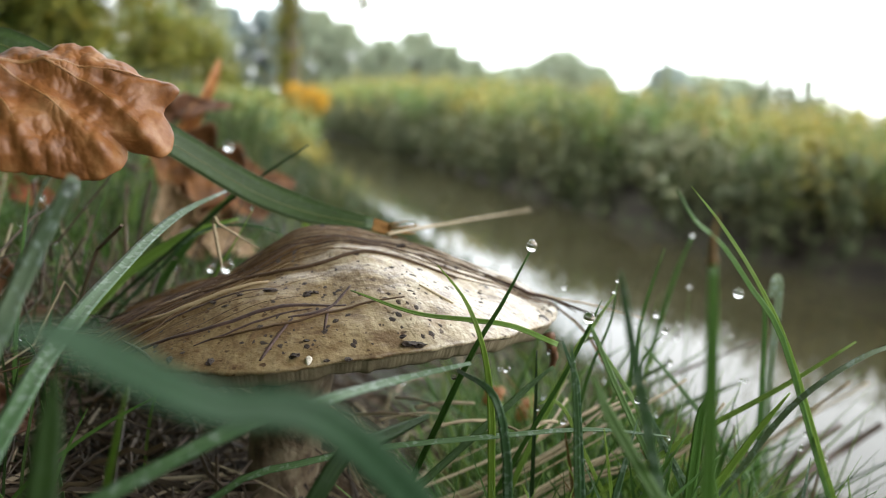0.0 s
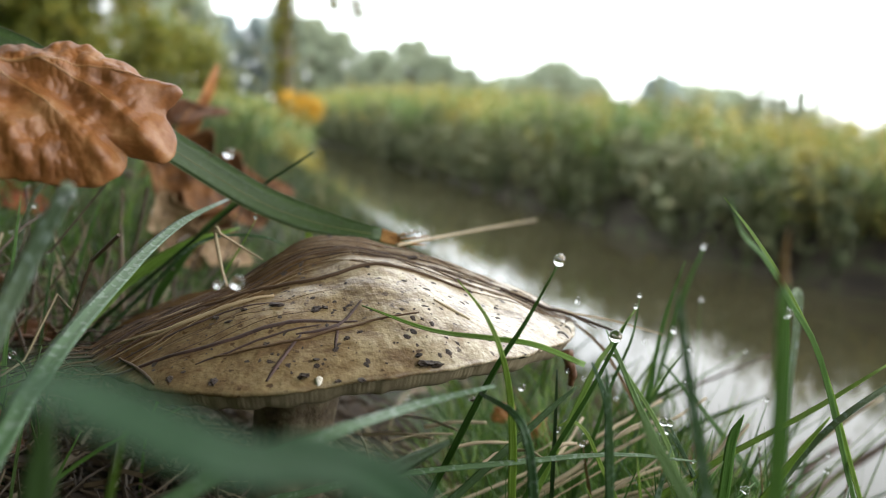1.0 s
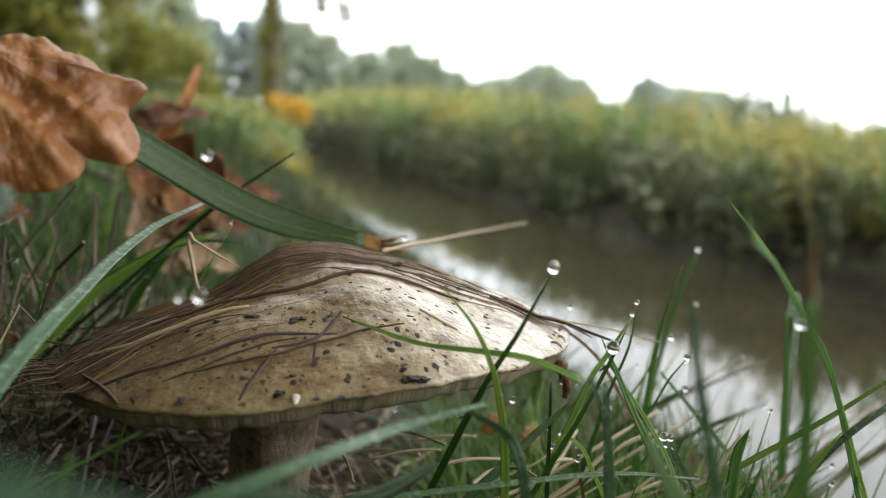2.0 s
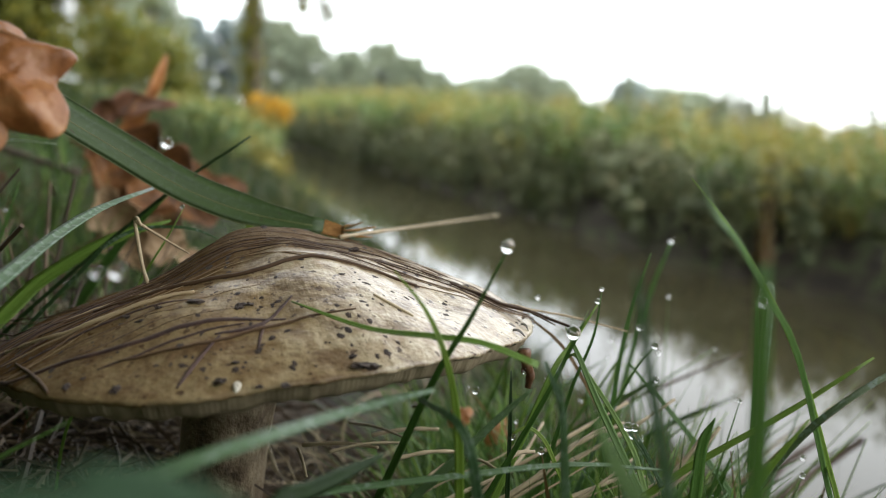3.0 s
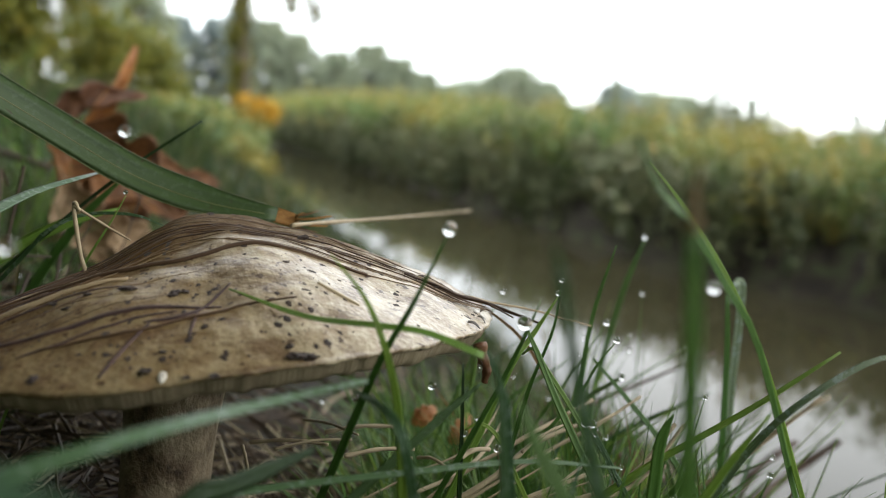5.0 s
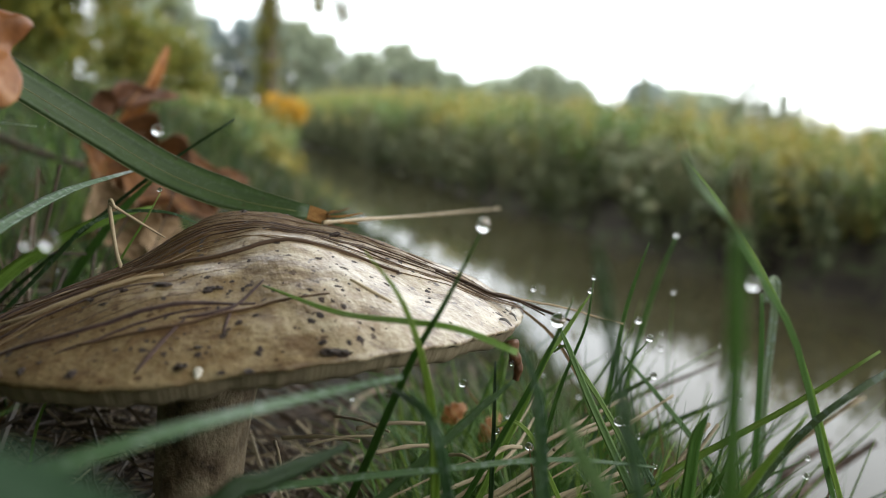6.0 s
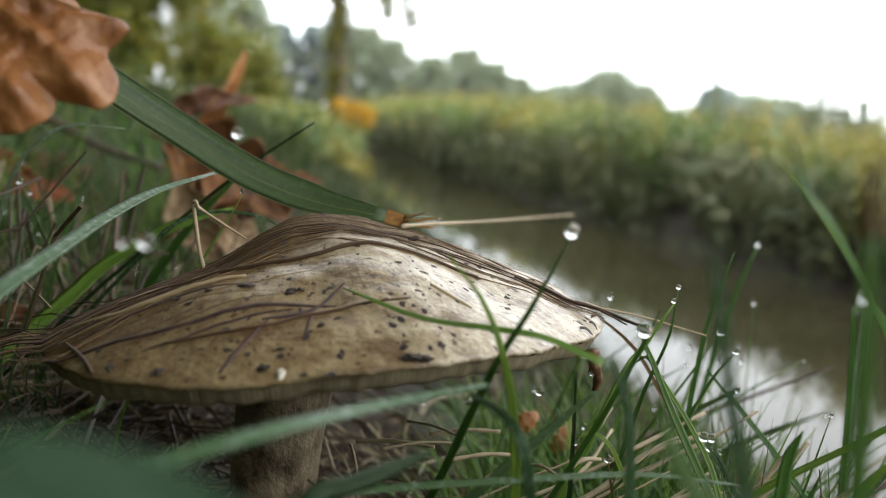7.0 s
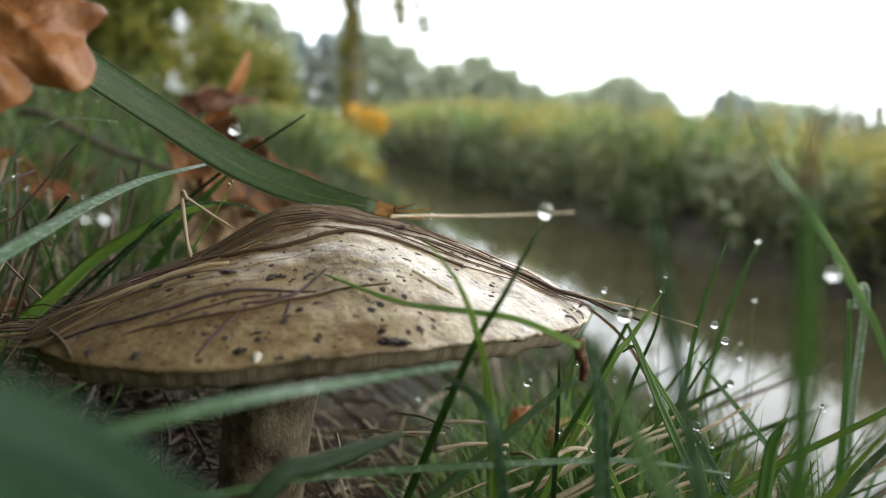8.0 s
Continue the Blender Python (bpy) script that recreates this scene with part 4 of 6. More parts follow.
blade([(-0.0420, 0.1120, 0.0200), (-0.0290, 0.1170, 0.0320), (-0.0181, 0.1200, 0.0347), (-0.0081, 0.1250, 0.0351), (0.0098, 0.1300, 0.0354), (0.0273, 0.1350, 0.0352), (0.0418, 0.1400, 0.0323)], 0.00137, GRASS_DEWY, DEWY + " lying level in the turf", facing=(0, -0.5, 0.85), taper=(1, 0.9, 0.2))
blade([(0.0200, 0.1268, 0.0522), (0.0130, 0.1285, 0.0545), (0.0065, 0.1302, 0.0549), (-0.0030, 0.1352, 0.0547), (-0.0143, 0.1425, 0.0566)], 0.00108, GRASS_LIGHT, "light green grass blade bent over onto the cap", rooted=False, facing=(0, -0.6, 0.8), taper=(1, 0.8, 0.15))
blade([(0.0012, 0.1400, 0.0328), (0.0045, 0.1350, 0.0425), (0.0078, 0.1300, 0.0515), (0.0111, 0.1270, 0.0584), (0.0149, 0.1240, 0.0674)], 0.00115, GRASS, THIN, taper=(1, 0.7, 0.2))
blade([(0.0105, 0.1310, 0.0330), (0.0103, 0.1300, 0.0380), (0.0095, 0.1280, 0.0459), (0.0079, 0.1260, 0.0533), (0.0053, 0.1270, 0.0591), (0.0010, 0.1280, 0.0642)], 0.00130, GRASS_LIGHT, "light green grass blade curving up in front of the cap", taper=(1, 0.6, 0.12))
blade([(0.0482, 0.1720, 0.0107), (0.0434, 0.1750, 0.0231), (0.0387, 0.1780, 0.0318), (0.0326, 0.1800, 0.0410), (0.0239, 0.1850, 0.0470)], 0.00086, GRASS_RED, "reddish withering grass stalk bent from the cap to the turf", fold=0.5, taper=(1, 1, 0.4))
blade([(0.0292, 0.0800, 0.0450), (0.0287, 0.0800, 0.0560), (0.0281, 0.0798, 0.0666), (0.0276, 0.0797, 0.0740)], 0.0017, GRASS, "green grass blade standing alone in the turf", taper=(1, 0.9, 0.5))
stalk("withered_tip", [(0.0276, 0.0797, 0.0738), (0.0275, 0.0797, 0.0762), (0.0277, 0.0797, 0.0786)], 0.0005, GRASS_RED, "orange-brown withered end of a grass blade", "grass", "grass blades", 0.2)
blade([(0.0246, 0.0860, 0.0532), (0.0228, 0.0850, 0.0600), (0.0214, 0.0840, 0.0652), (0.0202, 0.0830, 0.0701), (0.0196, 0.0825, 0.0724)], 0.0012, GRASS_DEWY, "green grass blade standing alone in the turf", taper=(1, 0.8, 0.15))
blade([(0.0743, 0.1500, 0.0240), (0.0639, 0.1450, 0.0469), (0.0562, 0.1420, 0.0596), (0.0490, 0.1410, 0.0695), (0.0431, 0.1407, 0.0763)], 0.0010, GRASS_LIGHT, "long light green grass blade leaning over the water", taper=(1, 0.8, 0.1))
blade([(0.0732, 0.1510, 0.0252), (0.0582, 0.1350, 0.0517), (0.0484, 0.1250, 0.0625), (0.0402, 0.1150, 0.0704), (0.0333, 0.1050, 0.0748), (0.0280, 0.0950, 0.0796)], 0.0011, GRASS, "long green grass blade leaning over the turf", taper=(1, 0.8, 0.1))
blade([(0.0931, 0.2212, -0.0082), (0.0925, 0.2212, 0.0035), (0.0923, 0.2212, 0.0178), (0.0926, 0.2212, 0.0319), (0.0928, 0.2212, 0.0420), (0.0920, 0.2205, 0.0456), (0.0905, 0.2195, 0.0452), (0.0897, 0.2190, 0.0405)], 0.0021, GRASS_SILVER, "silvery grass blade folded over at its top", fold=0.4, taper=(0.7, 1, 0.8), cut=True, steps=44)
blade([(0.0827, 0.2010, 0.0019), (0.0823, 0.2010, 0.0190), (0.0817, 0.2010, 0.0347), (0.0803, 0.2000, 0.0464)], 0.0017, GRASS, taper=(1, 0.9, 0.5))
blade([(0.0722, 0.2830, -0.0087), (0.0763, 0.2830, 0.0118), (0.0811, 0.2830, 0.0319), (0.0866, 0.2830, 0.0477)], 0.00234, GRASS, THIN, taper=(1, 0.8, 0.3))
blade([(0.0310, 0.1700, 0.0259), (0.0331, 0.1680, 0.0362), (0.0360, 0.1660, 0.0461), (0.0368, 0.1650, 0.0545)], 0.00086, GRASS, THIN, taper=(1, 0.7, 0.15))
blade([(0.0262, 0.2120, 0.0275), (0.0301, 0.2120, 0.0377), (0.0327, 0.2120, 0.0425)], 0.00058, GRASS, THIN)
blade([(0.0404, 0.2000, 0.0173), (0.0478, 0.2000, 0.0289), (0.0539, 0.2000, 0.0392)], 0.00079, GRASS, THIN)
blade([(0.0548, 0.1720, 0.0097), (0.0499, 0.1720, 0.0171), (0.0460, 0.1720, 0.0253)], 0.00130, GRASS_DEWY, DEWY)
blade([(0.0193, 0.1450, 0.0322), (0.0236, 0.1420, 0.0425), (0.0271, 0.1400, 0.0517), (0.0287, 0.1380, 0.0572)], 0.0009, GRASS, THIN)
blade([(0.0392, 0.2000, 0.0137), (0.0496, 0.2000, 0.0219), (0.0581, 0.2000, 0.0272)], 0.00144, GRASS_DEEP, THIN, taper=(1, 0.9, 0.6))
blade([(0.0857, 0.2800, -0.0113), (0.0861, 0.2800, 0.0149), (0.0861, 0.2800, 0.0303)], 0.00058, GRASS, THIN)
blade([(0.0623, 0.2500, -0.0081), (0.0682, 0.2500, 0.0067), (0.0745, 0.2500, 0.0197)], 0.00072, GRASS, THIN)
blade([(0.0423, 0.1500, 0.0234), (0.0509, 0.1500, 0.0295), (0.0652, 0.1500, 0.0384), (0.0782, 0.1500, 0.0476)], 0.0013, GRASS_LIGHT, "light green grass blade leaning out over the river", facing=(0, -0.7, 0.7), taper=(1, 0.9, 0.3))
blade([(0.0588, 0.1500, 0.0217), (0.0629, 0.1450, 0.0335), (0.0674, 0.1400, 0.0426), (0.0769, 0.1400, 0.0489), (0.0850, 0.1410, 0.0500)], 0.0012, GRASS_SILVER, DEWY + " leaning out over the river", facing=(0, -0.7, 0.7), taper=(1, 0.9, 0.3))
blade([(-0.0776, 0.1850, 0.0436), (-0.0718, 0.1900, 0.0501), (-0.0596, 0.1950, 0.0577), (-0.0492, 0.2000, 0.0612)], 0.00396, GRASS_LIGHT, "broad fresh green grass blade behind the cap", facing=(0, -0.7, 0.7), taper=(0.9, 1, 0.1))
blade([(-0.0600, 0.1810, 0.0540), (-0.0552, 0.1800, 0.0588), (-0.0486, 0.1800, 0.0620), (-0.0391, 0.1780, 0.0625), (-0.0333, 0.1780, 0.0605)], 0.00086, GRASS_DEWY, DEWY + " behind the cap", taper=(1, 0.8, 0.2))
blade([(-0.0490, 0.1740, 0.0490), (-0.0461, 0.1750, 0.0549), (-0.0427, 0.1760, 0.0607), (-0.0399, 0.1770, 0.0661)], 0.00058, GRASS_LIGHT, THIN)
blade([(-0.1020, 0.2000, 0.0540), (-0.0975, 0.2000, 0.0667), (-0.0916, 0.2000, 0.0737), (-0.0843, 0.2000, 0.0774), (-0.0728, 0.2000, 0.0770)], 0.00115, GRASS_SILVER, DEWY + " arching behind the cap", taper=(1, 0.8, 0.2))
blade([(-0.0760, 0.2180, 0.0400), (-0.0640, 0.2160, 0.0560), (-0.0520, 0.2150, 0.0680)], 0.00270, GRASS, "green grass blade rising behind the cap", taper=(1, 0.9, 0.2))
blade([(-0.0380, 0.2200, 0.0430), (-0.0365, 0.2200, 0.0560), (-0.0360, 0.2190, 0.0640)], 0.00252, GRASS_LIGHT, "green grass blade rising behind the cap", taper=(1, 0.9, 0.2))

# the sharp blades between the cap and the water
MID = "green grass blade in front of the water"
blade([(0.0248, 0.1640, 0.0303), (0.0294, 0.1660, 0.0403), (0.0324, 0.1680, 0.0439), (0.0374, 0.1700, 0.0512)], 0.0013, GRASS_LIGHT, "light green grass blade in front of the water", taper=(1, 0.9, 0.2))
blade([(0.0459, 0.1900, 0.0197), (0.0467, 0.1900, 0.0284), (0.0482, 0.1900, 0.0408), (0.0500, 0.1900, 0.0490), (0.0526, 0.1900, 0.0580)], 0.0011, GRASS, MID, taper=(1, 0.9, 0.2))
blade([(0.0434, 0.1530, 0.0223), (0.0420, 0.1570, 0.0281), (0.0386, 0.1600, 0.0343), (0.0347, 0.1620, 0.0399), (0.0325, 0.1640, 0.0432), (0.0308, 0.1655, 0.0418)], 0.0010, GRASS_LIGHT, "light green grass blade arching over at its tip", taper=(1, 0.9, 0.3))
blade([(0.0655, 0.1840, 0.0154), (0.0627, 0.1860, 0.0193), (0.0569, 0.1880, 0.0260), (0.0493, 0.1900, 0.0344)], 0.0014, GRASS, MID, taper=(1, 0.9, 0.3))
blade([(0.0235, 0.1220, 0.0365), (0.0228, 0.1210, 0.0427), (0.0220, 0.1200, 0.0490), (0.0197, 0.1200, 0.0547)], 0.0012, GRASS_DEWY, DEWY, taper=(1, 0.9, 0.3))
blade([(0.0460, 0.1500, 0.0238), (0.0419, 0.1500, 0.0306), (0.0388, 0.1500, 0.0348)], 0.0009, GRASS_DEWY, DEWY, taper=(1, 0.8, 0.4))
blade([(0.0225, 0.0880, 0.0523), (0.0206, 0.0900, 0.0554), (0.0193, 0.0920, 0.0585)], 0.0016, GRASS, "green grass blade in the turf", taper=(1, 0.9, 0.2))
blade([(0.0128, 0.1360, 0.0381), (0.0169, 0.1380, 0.0414), (0.0213, 0.1400, 0.0446)], 0.0013, GRASS_DEEP, "deep green grass blade under the margin of the cap", taper=(1, 0.9, 0.3))
blade([(0.0196, 0.1500, 0.0294), (0.0196, 0.1500, 0.0348), (0.0194, 0.1500, 0.0444)], 0.0008, GRASS_DARK, "dark green grass stalk beside the cap", taper=(1, 0.9, 0.4))
blade([(0.0281, 0.1500, 0.0269), (0.0253, 0.1500, 0.0327), (0.0225, 0.1500, 0.0349), (0.0200, 0.1500, 0.0338)], 0.0008, GRASS_LIGHT, "light green grass blade curled over at its tip", taper=(1, 0.9, 0.3))
blade([(0.0376, 0.1540, 0.0321), (0.0349, 0.1560, 0.0377), (0.0322, 0.1580, 0.0439), (0.0297, 0.1600, 0.0493)], 0.0013, GRASS, MID, taper=(1, 0.9, 0.15))
blade([(0.0392, 0.1700, 0.0294), (0.0422, 0.1700, 0.0332), (0.0452, 0.1700, 0.0390), (0.0483, 0.1700, 0.0432)], 0.0006, GRASS, THIN, taper=(1, 0.9, 0.3))
blade([(0.0210, 0.1100, 0.0418), (0.0207, 0.1100, 0.0467), (0.0201, 0.1100, 0.0526), (0.0195, 0.1100, 0.0570)], 0.0010, GRASS_DEWY, DEWY, taper=(1, 0.9, 0.3))
blade([(0.0454, 0.1500, 0.0239), (0.0429, 0.1500, 0.0294), (0.0399, 0.1500, 0.0347)], 0.0008, GRASS_DEWY, DEWY, taper=(1, 0.8, 0.4))
blade([(0.0508, 0.1300, 0.0334), (0.0537, 0.1300, 0.0381), (0.0581, 0.1300, 0.0443)], 0.0013, GRASS_LIGHT, MID, taper=(1, 0.9, 0.2))
blade([(0.0469, 0.1400, 0.0285), (0.0474, 0.1400, 0.0364), (0.0490, 0.1400, 0.0407)], 0.0022, GRASS, "short broad green grass blade in front of the water", taper=(1, 0.9, 0.1))

for d in ((0.0374, 0.1698, 0.0518, 0.0006), (0.0388, 0.1498, 0.0354, 0.0009), (0.0484, 0.1698, 0.0436, 0.0008), (0.0399, 0.1498, 0.0353, 0.0008), (0.0200, 0.1498, 0.0334, 0.0007), (0.0151, 0.1238, 0.0682, 0.00095, 1.15), (0.0368, 0.1648, 0.0551, 0.0005), (0.0866, 0.2828, 0.0484, 0.0009), (0.0329, 0.2118, 0.0437, 0.0007, 1.2), (0.0157, 0.1722, 0.0336, 0.0009), (0.0542, 0.1996, 0.0398, 0.0009),
          (0.0452, 0.1690, 0.0266, 0.0009, 1.2), (-0.0662, 0.2540, 0.0764, 0.0018), (0.0265, 0.1370, 0.0541, 0.0012), (0.0409, 0.1089, 0.0649, 0.0008), (-0.0370, 0.0892, 0.0785, 0.0010), (-0.0240, 0.1010, 0.0683, 0.0009),
          (-0.0262, 0.1015, 0.0680, 0.0006), (0.0583, 0.1998, 0.0276, 0.0009), (0.0745, 0.2498, 0.0203, 0.0008), (0.0862, 0.2798, 0.0308, 0.0007, 1.3), (-0.0399, 0.1768, 0.0667, 0.0005),
          (0.0233, 0.1630, 0.0405, 0.0006, 1.5), (0.0040, 0.1345, 0.0440, 0.0006), (-0.0080, 0.2300, 0.0570, 0.0008), (-0.0045, 0.2000, 0.0540, 0.0007), (0.0130, 0.2400, 0.0390, 0.0007)):
    dew(*d)


def wild_blades(count, box, lengths, widths, seed, drops=0.3, lean=0.8, kinds=None):
    """Loose single blades round the mushroom, every one a thing of its own, some with a drop at the tip."""
    g = random.Random(seed)
    kinds = kinds or (GRASS, GRASS, GRASS_LIGHT, GRASS, GRASS_DEWY, GRASS_LIGHT, GRASS_RED)
    while count:
        x, y = g.uniform(box[0], box[1]), g.uniform(box[2], box[3])
        if math.hypot(x - CAP_X, y - CAP_Y) < 0.055:
            continue
        count -= 1
        z, a = ground_z(x, y) - 0.002, g.uniform(0, 2 * math.pi)
        ln = g.uniform(*lengths) + 0.85 * max(0.0, -z)
        b = g.uniform(0.15, lean)
        dx, dy = math.cos(a) * b, math.sin(a) * b * 0.6
        p = [(x + dx * ln * u ** 1.5, y + dy * ln * u ** 1.5, z + ln * (u - 0.3 * b * u * u)) for u in (0, 0.35, 0.7, 1)]
        tip = p[-1]
        if math.hypot(tip[0] - CAP_X, tip[1] - CAP_Y) < 0.052:
            p = [(x - (q[0] - x), q[1], q[2]) for q in p]
        m = g.choice(kinds)
        blade(p, g.uniform(*widths), m, {GRASS_DEWY: DEWY, GRASS_RED: "thin reddish withering grass blade", GRASS_LIGHT: "light green grass blade standing in the turf"}.get(m, "green grass blade standing in the turf"),
              rooted=False, steps=12, facing=(g.uniform(-0.5, 0.5), -1, g.uniform(0, 0.5)), taper=(1, 0.8, 0.1))
        if g.random() < drops:
            dew(p[-1][0], p[-1][1], p[-1][2], g.uniform(0.0004, 0.0008))


wild_blades(44, (0.005, 0.10, 0.16, 0.30), (0.02, 0.045), (0.0006, 0.0013), 71)
wild_blades(55, (-0.005, 0.09, 0.125, 0.19), (0.018, 0.042), (0.0005, 0.0012), 72, 0.3)
wild_blades(60, (0.012, 0.10, 0.095, 0.145), (0.03, 0.055), (0.0007, 0.0016), 75, 0.15, kinds=(GRASS, GRASS_DEEP, GRASS, GRASS_DEWY, GRASS_LIGHT))
wild_blades(24, (-0.19, -0.06, 0.21, 0.40), (0.025, 0.055), (0.0007, 0.0016), 73, 0.8, kinds=(GRASS, GRASS_DEEP, GRASS_DEWY, GRASS_DEEP, GRASS_DARK))
wild_blades(34, (-0.32, -0.13, 0.3, 0.58), (0.05, 0.09), (0.0006, 0.0013), 79, 1.0, 1.0, kinds=(GRASS, GRASS_LIGHT, GRASS_DEWY, GRASS_DEEP))
wild_blades(46, (-0.002, 0.06, 0.165, 0.225), (0.018, 0.036), (0.0008, 0.0016), 80, 0.2, 0.8, kinds=(GRASS, GRASS_LIGHT, GRASS_LIGHT, GRASS))
wild_blades(20, (-0.13, -0.072, 0.135, 0.2), (0.045, 0.066), (0.0004, 0.0009), 77, 0.4, 1.3, kinds=(GRASS_LIGHT, GRASS_DEEP, GRASS_DEWY, GRASS))
wild_blades(16, (-0.12, -0.07, 0.16, 0.24), (0.028, 0.05), (0.0005, 0.001), 76, 0.6, kinds=(GRASS, GRASS_DEEP, GRASS_DEWY, GRASS_DARK))
wild_blades(18, (-0.10, -0.058, 0.10, 0.15), (0.028, 0.05), (0.0005, 0.0009), 74, 0.1, kinds=(GRASS, GRASS_DEEP, GRASS_DEEP))
wild_blades(18, (0.012, 0.05, 0.13, 0.165), (0.018, 0.034), (0.0009, 0.0016), 91, drops=0.15, lean=0.6, kinds=(GRASS_LIGHT, GRASS, GRASS_LIGHT))


# ---- straws, twigs and hooked stalks ----
stalk("straw", [(-0.0110, 0.1800, 0.0612), (-0.0076, 0.1900, 0.0606), (0.0077, 0.2500, 0.0558), (0.0337, 0.3210, 0.0515)], 0.00045, STRAW, "pale dry straw reaching out over the river", "straw", "straws", 0.7)
stalk("twig", [(0.0120, 0.2350, -0.0170), (0.0294, 0.2500, -0.0130), (0.0559, 0.2700, -0.0090), (0.0846, 0.2800, -0.0004), (0.1118, 0.2800, 0.0121)], 0.0014, TWIG, "thin dark twig leaning over the water", "twig", "twigs", 0.25)
stalk("twig", [(0.1400, 0.3350, -0.0760), (0.1591, 0.3400, -0.0658), (0.1801, 0.3500, -0.0574), (0.1973, 0.3500, -0.0444)], 0.0024, TWIG, "dark broken twig at the top of the bank", "twig", "twigs", 0.7)
stalk("twig", [(0.1560, 0.3600, -0.0800), (0.1700, 0.3650, -0.0640), (0.1900, 0.3720, -0.0540)], 0.0022, TWIG, "dark broken twig at the top of the bank", "twig", "twigs", 0.7)
for k in range(12):
    o, q = rng.uniform(-0.018, 0.018), rng.uniform(-0.012, 0.012)
    stalk("straw", [(-0.0060 + q, 0.1600 + 0.5 * o, 0.0040), (0.0161 + 0.5 * q, 0.1660 + 0.6 * o, 0.0118 + 0.22 * o), (0.0273 + 0.4 * q, 0.1700 + 0.6 * o, 0.0165 + 0.22 * o), (0.0405 + q, 0.1780 + o, 0.0215 + 0.22 * o)] + ([(0.0520 + q, 0.1850 + o, 0.0245 + 0.3 * q)] if k % 2 else []), 0.0002 + 0.0004 * rng.random() ** 2, STRAW_PALE if k % 2 else STRAW, "pale flattened straw lying in the turf", "straw", "straws", 0.8)
stalk("straw", [(-0.0166, 0.1700, 0.0232), (-0.0094, 0.1675, 0.0247), (-0.0023, 0.1650, 0.0250)], 0.00040, STRAW, "pale flattened straw lying in the turf", "straw", "straws", 0.8)
stalk("straw", [(-0.0091, 0.1850, 0.0220), (-0.0033, 0.1775, 0.0241), (0.0026, 0.1700, 0.0249)], 0.00030, STRAW_PALE, "pale flattened straw lying in the turf", "straw", "straws", 0.8)
stalk("straw", [(-0.0042, 0.1800, 0.0214), (0.0024, 0.1790, 0.0231), (0.0091, 0.1780, 0.0236)], 0.00045, STRAW, "pale flattened straw lying in the turf", "straw", "straws", 0.8)
stalk("straw", [(-0.0107, 0.1600, 0.0261), (-0.0045, 0.1630, 0.0265), (0.0017, 0.1660, 0.0256)], 0.00030, STRAW_PALE, "pale flattened straw lying in the turf", "straw", "straws", 0.8)
stalk("straw", [(0.0010, 0.1580, 0.0259), (0.0068, 0.1590, 0.0268), (0.0126, 0.1600, 0.0265)], 0.00040, STRAW, "pale flattened straw lying in the turf", "straw", "straws", 0.8)
stalk("straw", [(0.0129, 0.1500, 0.0292), (0.0150, 0.1480, 0.0300), (0.0171, 0.1460, 0.0296)], 0.00030, STRAW_PALE, "pale flattened straw lying in the turf", "straw", "straws", 0.8)
stalk("straw", [(0.0199, 0.1550, 0.0272), (0.0224, 0.1565, 0.0280), (0.0250, 0.1580, 0.0275)], 0.00045, STRAW, "pale flattened straw lying in the turf", "straw", "straws", 0.8)
stalk("straw", [(0.0304, 0.1580, 0.0271), (0.0348, 0.1615, 0.0290), (0.0391, 0.1650, 0.0296)], 0.00030, STRAW_PALE, "pale flattened straw lying in the turf", "straw", "straws", 0.8)
stalk("straw", [(0.0066, 0.1450, 0.0285), (0.0093, 0.1475, 0.0295), (0.0120, 0.1500, 0.0292)], 0.00040, STRAW, "pale flattened straw lying in the turf", "straw", "straws", 0.8)
stalk("straw", [(-0.0160, 0.1600, 0.0266), (-0.0147, 0.1560, 0.0264), (-0.0134, 0.1520, 0.0251)], 0.00030, STRAW_PALE, "pale flattened straw lying in the turf", "straw", "straws", 0.8)
stalk("straw", [(0.1050, 0.3000, -0.0480), (0.1170, 0.3000, -0.0423), (0.1367, 0.3000, -0.0261), (0.1622, 0.3000, -0.0088)], 0.0008, STRAW, "pale dry straw leaning over the bank", "straw", "straws", 0.6)
stalk("straw", [(0.0600, 0.2000, -0.0140), (0.0770, 0.2000, 0.0009), (0.0876, 0.2000, 0.0098), (0.1037, 0.2000, 0.0237)], 0.0007, STRAW, "pale dry straw leaning over the bank", "straw", "straws", 0.6)
stalk("twig", [(-0.2900, 0.5100, 0.0830), (-0.2691, 0.5000, 0.0818), (-0.2210, 0.4800, 0.0640), (-0.1759, 0.4600, 0.0540)], 0.0028, TWIG, "dark twig lying in the grass of the bank", "twig", "twigs", 0.6)
stalk("dry_stalk", [(-0.0423, 0.1650, 0.0530), (-0.0440, 0.1665, 0.0570), (-0.0463, 0.1700, 0.0640), (-0.0458, 0.1695, 0.0652), (-0.0448, 0.1685, 0.0640)], 0.0004, STRAW, "hooked dry brown stalk standing on the cap", "dry stalk", "", 0.7)
stalk("dry_stalk", [(-0.0463, 0.1700, 0.0646), (-0.0409, 0.1700, 0.0613), (-0.0369, 0.1700, 0.0590)], 0.0003, STRAW, "fine dry brown stalk beside the cap", "dry stalk", "", 0.5)
stalk("withered_bud", [(0.0232, 0.1640, 0.0440), (0.0238, 0.1638, 0.0415), (0.0246, 0.1640, 0.0395), (0.0243, 0.1642, 0.0370)], 0.0012, OAK_BROWN, "small shrivelled red-brown leaf bit hanging under the cap", "leaf bit", "", 0.5)


